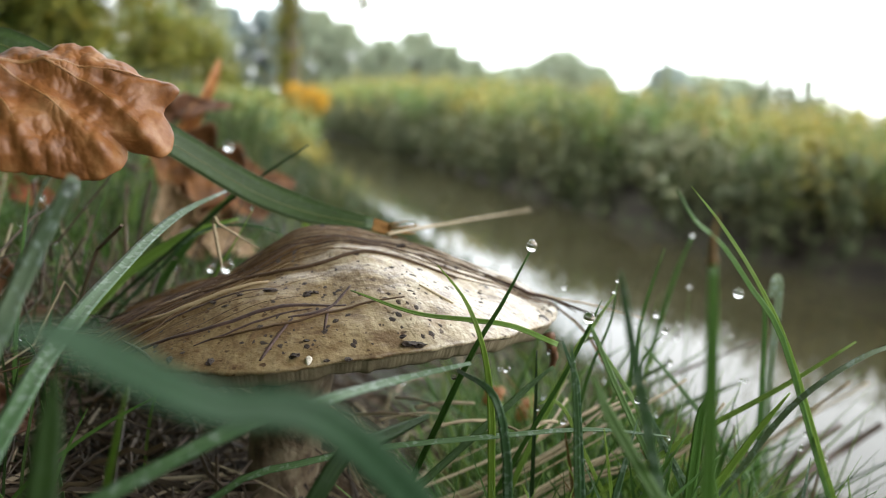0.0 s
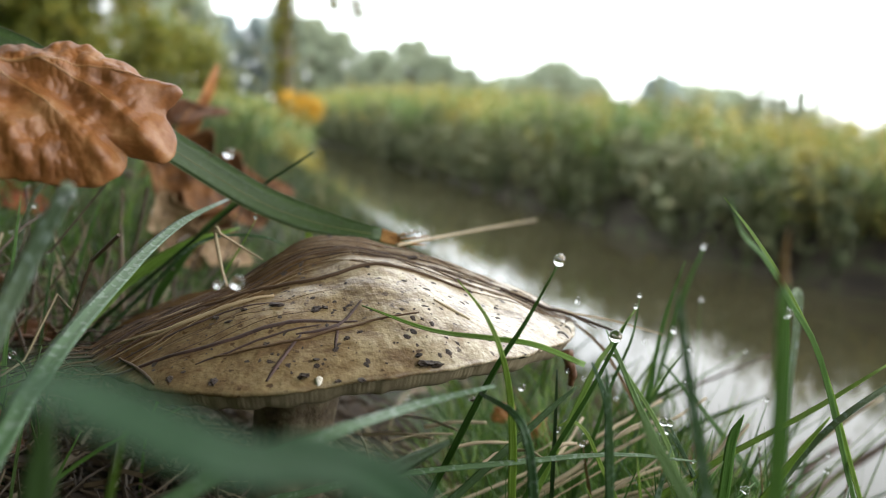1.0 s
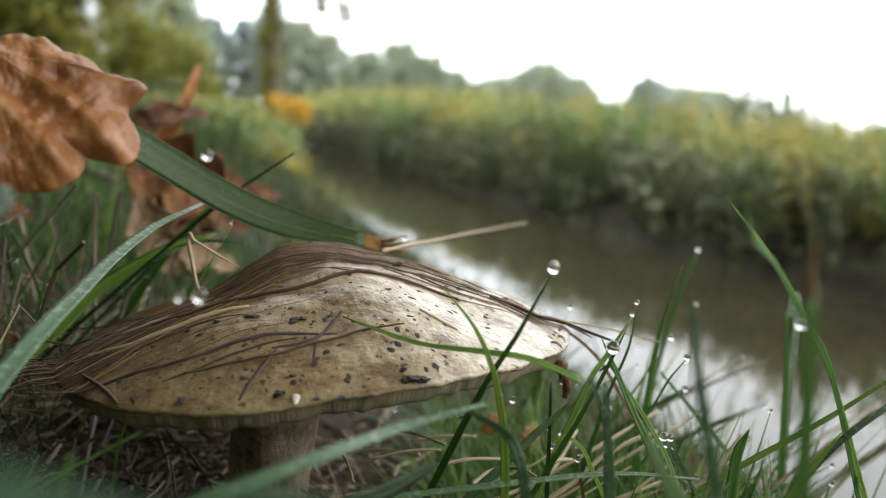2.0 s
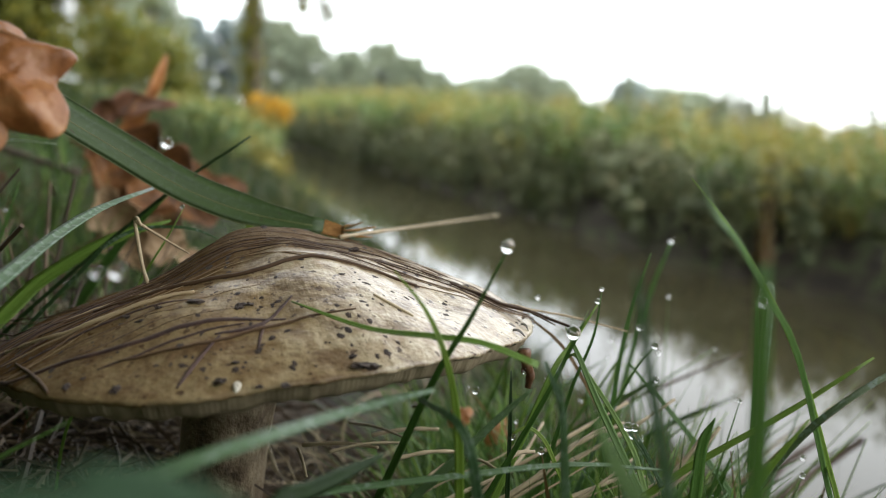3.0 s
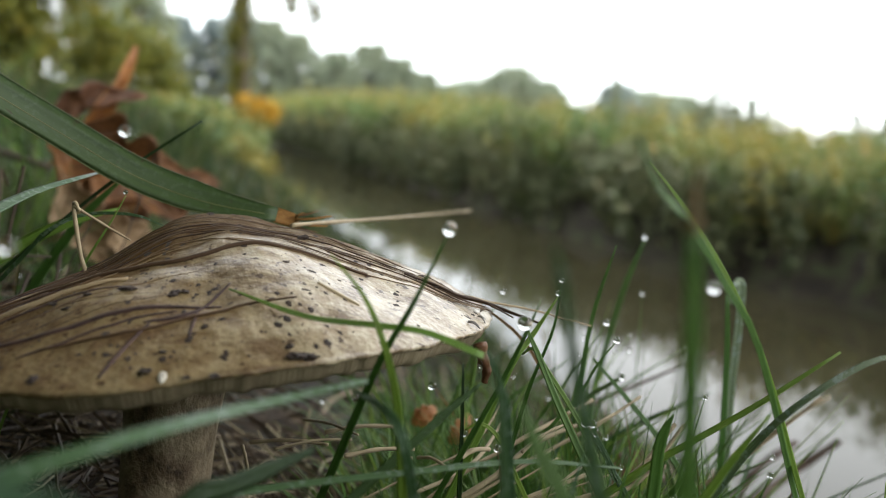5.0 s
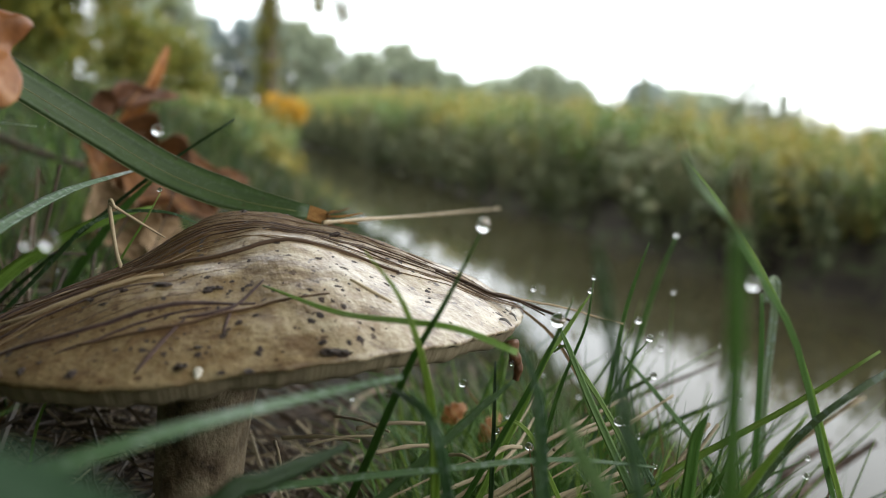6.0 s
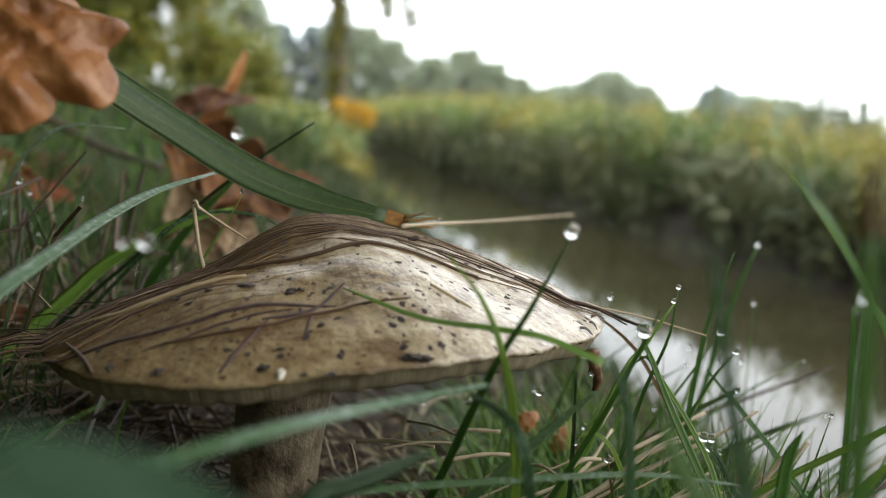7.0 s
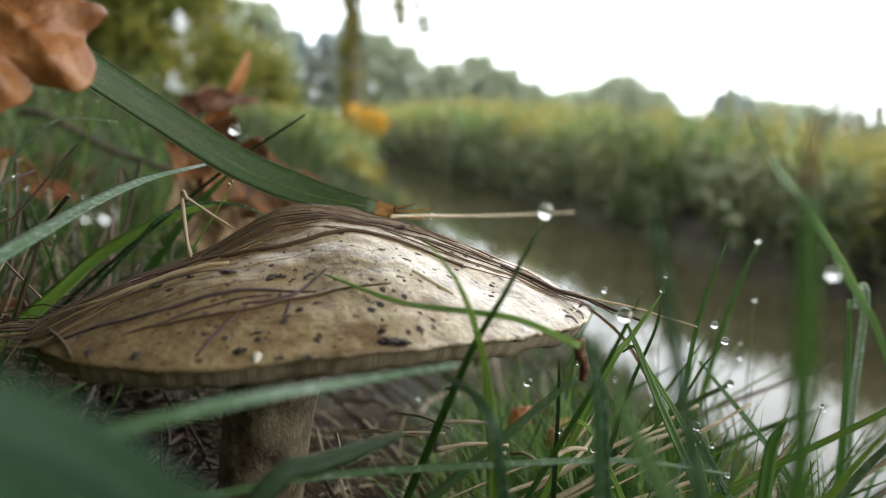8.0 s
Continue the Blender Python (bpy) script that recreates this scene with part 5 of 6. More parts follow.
# ---- fallen oak leaves ----
def oak_leaf(length, width, m, material, label, lobes=4, cup=0.5, droop=0.6, wave=0.18, seed=0, fold=0.0, cut=0.5, blunt=0.75, crest=0.3, bulge=0.0, full=1.0, crumple=0.035, lobe_shape=0.6, category="fallen leaf"):
    """Lobed leaf along local x from stalk to tip, z its upper face; m places it."""
    nu, nv = 64, 21
    top, uvs = [], []
    for i in range(nu + 1):
        u = i / nu
        env = min(full, math.sin(math.pi * min(1, u ** 0.75 * 0.985 + 0.01)) ** blunt)
        for j in range(nv + 1):
            v = j / nv * 2 - 1
            lob = 1 - cut + cut * (0.5 + 0.5 * math.cos(2 * math.pi * lobes * (u - 0.04 * v) + 0.8 + (0.5 if v > 0 else 0))) ** lobe_shape
            w = width / 2 * env * (1 - abs(v) ** 0.6 * (1 - lob)) + 0.0006
            x = length * u + 0.35 * w * abs(v) * math.cos(math.pi * u * 0.6)
            y = w * v
            n1 = noise.noise(Vector((x * 70 + seed, y * 70, seed)))
            n2 = noise.noise(Vector((x * 190 + seed, y * 190, seed + 3)))
            z = cup * width * (v * v) * 0.5 * env + wave * width * n1 * (0.3 + abs(v)) + crumple * width * n2 - fold * abs(v) * w - droop * length * (u - crest) ** 2 + 0.012 * width * math.sin(2 * math.pi * (6 * u - 1.5 * abs(v))) + bulge * width * math.sin(math.pi * min(1, abs(v))) * (lob - 0.5)
            top.append((x, y, z))
            uvs.append((v * 0.5 + 0.5, u))
    faces = [(i * (nv + 1) + j, (i + 1) * (nv + 1) + j, (i + 1) * (nv + 1) + j + 1, i * (nv + 1) + j + 1) for i in range(nu) for j in range(nv)]
    thing = holder("oak_leaf", (0, 0, 0), label, category, "fallen oak leaves")
    ob = mesh_object("leaf_blade", top, faces, material, thing, uvs=uvs)
    s = ob.modifiers.new("thickness", "SOLIDIFY")
    s.thickness, s.offset = 0.00045, 0
    mid = [Vector(top[i * (nv + 1) + nv // 2]) * 0.5 + Vector(top[i * (nv + 1) + nv // 2 + 1]) * 0.5 for i in range(nu + 1)]
    line = np.array([(-length * 0.14, 0, mid[0].z + 0.001)] + [tuple(p) for p in mid])
    v, f = tube(line, np.linspace(0.0008, 0.0003, len(line)) * (length / 0.07), 6)
    mesh_object("midrib", v, f, material, thing)
    thing.matrix_world = m
    return thing


def facing(at, along, normal):
    """A pose whose x runs along and whose z points along the normal as near as it can."""
    x = Vector(along).normalized()
    y = Vector(normal).cross(x).normalized()
    z = x.cross(y)
    return Matrix((( x.x, y.x, z.x, at[0]), (x.y, y.y, z.y, at[1]), (x.z, y.z, z.z, at[2]), (0, 0, 0, 1)))


def leaf_to(tip, along, normal, length, *rest, **more):
    m = facing(tip, along, normal)
    sag = more.get("droop", 0.6) * length * (1 - more.get("crest", 0.3)) ** 2
    return oak_leaf(length, rest[0], m @ pose(-length, 0, sag), *rest[1:], **more)


def lobed_leaf():
    """The big oak leaf: its face turned to the river, round lobes along the lower margin, a beaked tip, swollen between the veins."""
    at = Vector((-0.0546, 0.1240, 0.0876))
    thing = holder("oak_leaf", at, "big wet orange-brown oak leaf caught in the grass", "fallen leaf", "fallen oak leaves")
    ex, ey, ez = Vector((0.958, 0.287, 0.0)), Vector((-0.152, 0.506, 0.849)), Vector((0.244, -0.813, 0.529))
    high = 1.28
    # round lobes in the leaf's own plane, millimetres: middle and radius
    lobes = ((-5.0, 0.9, 7.4), (1.2, 3.2, 6.2), (6.9, 2.8, 4.4), (10.6, 1.6, 3.7), (13.2, 2.9, 2.0), (15.3, 3.05, 1.0), (12.6, -3.0, 2.9), (5.0, -4.7, 4.1), (0.0, -4.3, 4.4), (-6.4, -3.8, 4.4), (-3.2, -4.7, 3.7), (2.7, -5.0, 3.8), (-9.4, -3.9, 4.2), (-12.5, -0.3, 7.6), (-18.5, -1.0, 5.5))
    base = (-17.0, 3.2)
    veins = [[base, (-4.0, 4.6), (6.0, 4.4), (15.5, 3.1)], [(-2.0, 4.7), (5.0, 1.6), (12.9, -4.6)], [(-9.0, 4.2), (-1.0, -0.4), (6.6, -6.6)], [(-13.0, 3.8), (-7.0, -1.0), (-3.6, -6.4)]]
    lines = [spline([(x, y, 0) for x, y in v], 40)[:, :2] for v in veins]

    def reach(th):
        c, q, best = math.cos(th), math.sin(th), 0.5
        for x, y, r in lobes:
            along, off = x * c + y * q, -x * q + y * c
            if abs(off) < r:
                best = max(best, along + math.sqrt(r * r - off * off))
        return best

    na, nr = 300, 46
    ring = np.array([reach(2 * math.pi * k / na) for k in range(na)])
    ring = sum(np.roll(ring, k) for k in (-2, -1, 0, 1, 2)) / 5
    ring *= np.array([1 + 0.022 * noise.noise(Vector((math.cos(6.283 * k / na) * 7, math.sin(6.283 * k / na) * 7, 2))) for k in range(na)])

    def relief(x, y, r):
        """Height over the leaf's plane: pinched in along the veins' sides, raised on them, margin bent back."""
        p = np.array([x, y])
        d = [np.sqrt(((l - p) ** 2).sum(1).min()) for l in lines]
        ridge = sum(math.exp(-(v / 1.05) ** 2) * k for v, k in zip(d, (0.9, 1.1, 1.2, 1.0)))
        lump = 0.9 * noise.noise(Vector((x * 0.22, y * 0.22, 1))) + 0.42 * noise.noise(Vector((x * 0.62, y * 0.62, 5))) + 0.14 * noise.noise(Vector((x * 1.7, y * 1.7, 8)))
        return ridge + lump - 2.6 * max(0.0, r - 0.62) ** 2 * 6.9 - 0.003 * (x - 2) ** 2 + 0.12 * max(0.0, 2 - x)

    verts, faces, uvs = [], [], []
    for i in range(nr + 1):
        r = max(0.004, (i / nr) ** 0.8)
        for k in range(na):
            th = 2 * math.pi * k / na
            x, y = ring[k] * r * math.cos(th), ring[k] * r * math.sin(th)
            h = relief(x, y, r)
            verts.append(tuple((ex * x + ey * y * high + ez * h) * 0.001))
            uvs.append((x / 40 + 0.5, y / 40 + 0.5))
    faces = [(i * na + k, (i + 1) * na + k, (i + 1) * na + (k + 1) % na, i * na + (k + 1) % na) for i in range(nr) for k in range(na)]
    faces.append(tuple(range(na)))
    ob = mesh_object("leaf_blade", verts, faces, OAK_TAN, thing, uvs=uvs)
    m = ob.modifiers.new("thickness", "SOLIDIFY")
    m.thickness, m.offset = 0.0005, 0
    for n, line in enumerate(lines):
        p = np.array([tuple((ex * x + ey * y * high + ez * (relief(x, y, 0.5) + 0.12)) * 0.001) for x, y in line[:36]])
        v, f = tube(p, np.linspace(0.0005 if n == 0 else 0.0003, 0.0001, len(p)), 6)
        mesh_object("midrib" if n == 0 else "side_vein", v, f, OAK_VEIN, thing, "paler raised vein")
    stalk_line = spline([tuple((ex * x + ey * y * high + ez * h) * 0.001) for x, y, h in ((-17, 3.2, 0), (-23, 4.0, 0.5), (-29, 2.0, -3))], 12)
    v, f = tube(stalk_line, np.linspace(0.0006, 0.0009, 13), 6)
    mesh_object("leaf_stalk", v, f, OAK_TAN, thing)


lobed_leaf()
leaf_to((-0.1110, 0.4020, 0.1120), (0.62, 0.1, 0.78), (0.6, -0.8, -0.2), 0.055, 0.008, OAK_ORANGE, "curled orange-brown oak leaf standing up in the grass", lobes=2, cup=1.3, seed=5)
leaf_to((-0.1032, 0.3930, 0.0900), (0.85, 0.1, 0.5), (0.1, -0.8, 0.6), 0.042, 0.014, OAK_BROWN, "dark red-brown curled oak leaf in the grass", lobes=3, cup=1.0, seed=8)
leaf_to((-0.0720, 0.3880, 0.0540), (0.9, 0.15, 0.45), (0.1, -0.85, 0.5), 0.065, 0.046, OAK_RED, "dark brown oak leaf lying behind the cap", lobes=4, cup=0.4, seed=11)
leaf_to((-0.1000, 0.3330, 0.0260), (0.40, -0.05, -0.9), (0.1, -0.97, 0.2), 0.034, 0.020, OAK_PALE, "pale tan oak leaf lying behind the cap", lobes=3, cup=0.4, seed=14)
leaf_to((-0.0800, 0.3400, 0.0280), (0.85, -0.05, -0.3), (0.0, -0.9, 0.4), 0.032, 0.018, OAK_PALE, "pale tan oak leaf lying behind the cap", lobes=3, cup=0.3, seed=16)
leaf_to((-0.0780, 0.3550, 0.0430), (0.8, -0.1, -0.35), (0.0, -0.85, 0.5), 0.055, 0.036, OAK_RED, "rust-brown oak leaf lying behind the cap", lobes=3, cup=0.5, seed=15)
leaf_to((-0.1640, 0.3450, 0.0475), (0.98, 0.1, 0.02), (0.0, -0.85, 0.5), 0.055, 0.026, OAK_RUST, "rust-orange oak leaf in the grass of the bank", lobes=3, cup=0.6, seed=17)
leaf_to((-0.1900, 0.4300, 0.0230), (0.9, -0.2, -0.2), (0.1, -0.6, 0.8), 0.06, 0.04, OAK_BROWN, "dark brown oak leaf in the grass of the bank", lobes=3, cup=0.6, seed=19)
leaf_to((-0.0900, 0.1950, 0.0330), (0.7, -0.3, 0.2), (0.1, -0.6, 0.8), 0.05, 0.03, OAK_BROWN, "dark brown oak leaf under the grass beside the cap", lobes=3, cup=0.5, seed=23)
leaf_to((-0.0780, 0.1550, 0.0250), (0.7, 0.2, 0.1), (0.1, -0.6, 0.8), 0.05, 0.034, OAK_BROWN, "wet dark brown oak leaf beside the cap", lobes=3, cup=0.5, seed=29)
leaf_to((0.0330, 0.2350, 0.0030), (0.6, 0.1, 0.6), (0.3, -0.8, 0.5), 0.012, 0.006, OAK_RED, "small rust-orange oak leaf half hidden in the grass", lobes=3, cup=0.5, seed=31)
leaf_to((0.0270, 0.2200, 0.0110), (0.5, 0.1, 0.7), (0.2, -0.9, 0.3), 0.008, 0.004, OAK_ORANGE, "small orange oak leaf half hidden in the grass", lobes=3, cup=0.5, seed=33)
leaf_to((0.0190, 0.2250, 0.0110), (0.7, 0.1, 0.5), (0.1, -0.9, 0.4), 0.007, 0.004, OAK_ORANGE, "small orange oak leaf half hidden in the grass", lobes=3, cup=0.6, seed=35)
leaf_to((0.1050, 0.3000, -0.0350), (0.8, 0.1, 0.3), (0.1, -0.8, 0.5), 0.03, 0.018, OAK_BROWN, "brown oak leaf half hidden in the grass", lobes=3, cup=0.5, seed=37)


# ---- turf, litter and far growth: what nobody could count ----
def growth(name, roots, heights, widths, material, label, category, lean=0.35, segs=3, seed=1, drift=(0, 0)):
    """Many narrow leaves in one mesh, each bent its own way."""
    g = np.random.default_rng(seed)
    roots, n = np.asarray(roots, dtype=float), len(roots)
    h, w = np.asarray(heights, dtype=float), np.asarray(widths, dtype=float)
    a, turn = g.uniform(0, 2 * np.pi, n), g.uniform(0, np.pi, n)
    bend = g.uniform(0.1, 1.0, n) * lean
    side = np.stack([np.cos(turn), np.sin(turn), np.zeros(n)], 1)
    dirn = np.stack([np.cos(a) + drift[0], np.sin(a) + drift[1], np.zeros(n)], 1)
    rows = []
    for k in range(segs + 1):
        u = k / segs
        mid = roots + dirn * (bend * h * u ** 1.7)[:, None] + np.array([0, 0, 1.0]) * (h * (u - 0.25 * bend * u * u))[:, None]
        half = side * (w * 0.5 * (1 - 0.94 * u ** 2.2))[:, None]
        rows += [mid - half, mid + half]
    verts = np.stack(rows, 1).reshape(-1, 3)
    per = 2 * (segs + 1)
    quad = np.array([(2 * k, 2 * k + 1, 2 * k + 3, 2 * k + 2) for k in range(segs)])
    faces = (np.arange(n)[:, None, None] * per + quad[None]).reshape(-1, 4)
    me = bpy.data.meshes.new(name)
    me.vertices.add(len(verts))
    me.vertices.foreach_set("co", verts.ravel())
    me.loops.add(faces.size)
    me.loops.foreach_set("vertex_index", faces.ravel().astype(np.int32))
    me.polygons.add(len(faces))
    me.polygons.foreach_set("loop_start", (np.arange(len(faces)) * 4).astype(np.int32))
    me.update(calc_edges=True)
    me.validate()
    me.materials.append(material)
    return tagged(new(name, me), label, category, kind="stuff")


def scatter(count, x0, x1, y0, y1, seed, keep=None):
    g, out = np.random.default_rng(seed), []
    while len(out) < count:
        x, y = g.uniform(x0, x1), g.uniform(y0, y1)
        if keep is None or keep(x, y):
            out.append((x, y, ground_z(x, y) - 0.002))
    return out


def clear_of_stem(x, y):
    return math.hypot(x - STEM_X, y - STEM_Y) > 0.016


def under_cap(x, y):
    return math.hypot(x - CAP_X, y - CAP_Y) < 0.056


def turf(name, count, box, h, w, seed, keep=None, material=None, lean=0.5, reach=0.0, label="fresh green turf on the river bank"):
    """reach: how far the blades make up for ground that falls away."""
    g = np.random.default_rng(seed + 100)
    r = scatter(count, *box, seed, keep)
    if material is BANK_GRASS:
        label = "olive and straw-tinged grass on the river bank"
    return growth(name, r, g.uniform(h[0], h[1], count) + reach * np.maximum(0, -np.array(r)[:, 2]), g.uniform(w[0], w[1], count), material or FIELD_GRASS, label, "grass", lean, 5, seed)


open_turf = lambda x, y: not under_cap(x, y)
turf("turf", 380, (0.002, 0.05, 0.165, 0.26), (0.012, 0.028), (0.0006, 0.0013), 50, lambda x, y: clear_of_stem(x, y), lean=0.9, reach=0.8)
leaf_bed = lambda x, y: not under_cap(x, y) and not (-0.15 < x < -0.035 and 0.2 < y < 0.40 and noise.noise(Vector((x * 60, y * 60, 3))) < 0.32)
turf("turf", 1700, (0.0, 0.11, 0.15, 0.34), (0.015, 0.045), (0.0004, 0.001), 11, open_turf, lean=1.3)
turf("turf", 1500, (0.05, 0.5, 0.28, 0.7), (0.008, 0.03), (0.0006, 0.0016), 12, open_turf, lean=1.2)
turf("turf", 450, (-0.005, 0.075, 0.13, 0.215), (0.016, 0.042), (0.0006, 0.0014), 26, open_turf, lean=1.0, reach=0.85)
turf("turf", 260, (-0.2, -0.065, 0.21, 0.42), (0.03, 0.065), (0.0006, 0.0014), 27, leaf_bed, lean=1.2)
turf("turf", 420, (-0.15, -0.068, 0.155, 0.26), (0.02, 0.05), (0.0004, 0.0009), 38, open_turf, BANK_GRASS, 1.7)
turf("turf", 170, (-0.46, -0.24, 0.48, 0.8), (0.07, 0.14), (0.001, 0.0022), 46, None, FIELD_GRASS, 0.9)
turf("turf", 600, (-0.02, 0.09, 0.115, 0.16), (0.015, 0.036), (0.0006, 0.0013), 13, open_turf, lean=1.2, reach=0.8)
turf("turf", 2600, (-0.3, -0.05, 0.21, 0.5), (0.02, 0.06), (0.0004, 0.0011), 14, leaf_bed, BANK_GRASS, 1.4)
turf("turf", 300, (-0.32, -0.07, 0.21, 0.5), (0.03, 0.075), (0.0005, 0.0012), 24, leaf_bed, FIELD_GRASS, 1.6)
turf("turf", 2600, (-1.0, -0.26, 0.42, 1.4), (0.03, 0.1), (0.001, 0.0026), 15, None, BANK_GRASS, 1.1)
turf("turf", 2600, (-0.3, 0.15, 0.42, 1.6), (0.015, 0.05), (0.001, 0.0024), 39, None, BANK_GRASS, 1.2)
turf("turf", 2600, (-2.6, 0.2, 1.1, 3.8), (0.06, 0.16), (0.003, 0.007), 16, lambda x, y: x < near_shore(y) - 0.85, BANK_GRASS, 1.0)
turf("turf", 6000, (-2.2, 0.5, 1.1, 6.0), (0.025, 0.07), (0.003, 0.007), 40, lambda x, y: near_shore(y) - 1.1 < x < near_shore(y) - 0.08, BANK_GRASS, 1.0)
# the meadow round about
turf("meadow_grass", 13000, (-5.5, 1.2, -4.5, 1.6), (0.07, 0.2), (0.008, 0.016), 41, lambda x, y: x < near_shore(y) - 0.1 and (y < -0.75 or x < -1.0), None, 0.8, label="rough green meadow grass behind the river bank")
turf("turf", 700, (-0.5, -0.14, 0.05, 0.4), (0.02, 0.06), (0.0008, 0.002), 17)
# tall unseen grass behind and left of the lens, added to block sky light
turf("turf", 4200, (-0.9, 0.35, -0.7, -0.07), (0.14, 0.3), (0.003, 0.006), 18, lean=0.4)
turf("turf", 4200, (-0.8, -0.1, -0.07, 0.5), (0.08, 0.2), (0.002, 0.004), 28, lambda x, y: x < -0.12 - 0.8 * max(0, y), BANK_GRASS, 0.4)
turf("turf", 3000, (-0.3, -0.07, -0.05, 0.16), (0.07, 0.14), (0.0012, 0.0025), 19, lambda x, y: x < -0.075 - 0.35 * max(0, y - 0.05))
# low unseen grass below the lens, added to dim the light from the front
turf("turf", 1500, (-0.12, 0.1, -0.07, 0.065), (0.025, 0.046), (0.0012, 0.0025), 25)


def litter(name, count, box, seed, length=(0.012, 0.05), radius=(0.00025, 0.0007), rise=0.012, keep=None, material=None):
    g = random.Random(seed)
    verts, faces = [], []
    while count:
        x, y = g.uniform(box[0], box[1]), g.uniform(box[2], box[3])
        if keep and not keep(x, y):
            continue
        count -= 1
        a, ln, r = g.uniform(0, math.pi), g.uniform(*length), g.uniform(*radius)
        b, up = a + g.uniform(-0.5, 0.5), g.random() ** 2 * rise
        p = []
        for k in range(5):
            s = k / 4
            px, py = x + ln * s * math.cos(a * (1 - s) + b * s), y + ln * s * math.sin(a * (1 - s) + b * s)
            p.append((px, py, ground_z(px, py) + 0.001 + up * (0.3 + s * g.uniform(0.4, 1))))
        v, f = tube(np.array(p), r, 4)
        n = len(verts)
        verts += list(v)
        faces += [tuple(n + q for q in c) for c in f]
    return tagged(mesh_object(name, verts, faces, material or STRAW_LITTER, smooth=False), "tangled dead grass litter on the ground", "dead grass", kind="stuff")


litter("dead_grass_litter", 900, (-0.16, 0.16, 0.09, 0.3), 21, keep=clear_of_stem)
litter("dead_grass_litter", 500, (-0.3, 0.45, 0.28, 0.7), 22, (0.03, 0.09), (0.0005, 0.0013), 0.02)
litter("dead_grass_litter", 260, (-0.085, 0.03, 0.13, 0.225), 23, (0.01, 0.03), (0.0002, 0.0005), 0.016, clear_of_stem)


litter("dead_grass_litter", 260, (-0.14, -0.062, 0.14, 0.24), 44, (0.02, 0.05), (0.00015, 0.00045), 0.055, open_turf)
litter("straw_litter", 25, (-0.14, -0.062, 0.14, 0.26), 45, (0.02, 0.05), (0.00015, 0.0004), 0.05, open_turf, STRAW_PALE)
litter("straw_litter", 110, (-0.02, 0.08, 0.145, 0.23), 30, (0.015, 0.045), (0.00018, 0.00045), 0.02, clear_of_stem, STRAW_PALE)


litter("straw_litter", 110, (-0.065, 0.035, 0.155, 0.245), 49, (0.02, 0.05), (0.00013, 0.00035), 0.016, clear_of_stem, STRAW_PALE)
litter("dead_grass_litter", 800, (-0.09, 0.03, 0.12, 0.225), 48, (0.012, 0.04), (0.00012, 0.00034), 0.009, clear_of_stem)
litter("straw_litter", 80, (-0.035, 0.06, 0.14, 0.21), 47, (0.03, 0.065), (0.00016, 0.0004), 0.007, clear_of_stem, STRAW_PALE)


def skyline(x, y):
    """Height to which the far growth stands at a place: its upper edge falls away downstream."""
    rise = np.interp(x / max(y, 0.5), [-0.2, 0.0, 0.08, 0.22, 0.43, 0.55, 0.8], [0.04, 0.045, 0.044, 0.039, 0.030, 0.023, 0.012])
    return 0.083 + rise * y + 0.24 * noise.noise(Vector((x * 0.9, y * 0.9, 3))) * min(1, y / 8) + 0.09 * noise.noise(Vector((x * 3.3, y * 3.3, 7)))


def herb_bank(name, count, shore, near, deep, low, high, material, label, size, seed, sign=1, reach=33, start=1.5):
    """Leafy herbs in one mesh: each a bent stem with pairs of leaves up its height."""
    g = np.random.default_rng(seed)
    verts, faces = [], []
    for _ in range(count):
        y = start + reach * g.random() ** 1.6
        x = shore(y) + sign * (near + deep * g.random() ** 1.5)
        z = ground_z(x, y)
        if noise.noise(Vector((x * 2.1, y * 2.1, seed))) < -0.22:
            continue
        h = max((skyline(x, y) - z) * (low + (high - low) * g.random()), 0.1)
        s = g.uniform(*size) * (0.6 + y / 12) * (0.7 + 0.9 * g.random() ** 2)
        lx, ly = g.normal(0, 0.24, 2) * h
        base, tip = np.array([x, y, z]), np.array([x + lx - 0.1 * sign * h, y + ly, z + h])
        n, w = len(verts), s * 0.12
        verts += [base + (-w, 0, 0), base + (w, 0, 0), tip + (w * 0.3, 0, 0), tip + (-w * 0.3, 0, 0)]
        faces.append((n, n + 1, n + 2, n + 3))
        for q in range(9):
            u = 0.18 + 0.82 * (q + g.random()) / 9
            p = base + (tip - base) * u
            a, t = g.uniform(0, 6.283), g.uniform(-0.7, 0.5)
            d = np.array([math.cos(a), math.sin(a), t]) * s * (1.25 - 0.6 * u)
            o = np.array([-math.sin(a), math.cos(a), g.uniform(-0.5, 0.5)]) * s * 0.3
            n = len(verts)
            verts += [p, p + d * 0.5 + o, p + d, p + d * 0.5 - o]
            faces.append((n, n + 1, n + 2, n + 3))
    return tagged(mesh_object(name, verts, faces, material, smooth=False), label, "bank plants", kind="stuff")


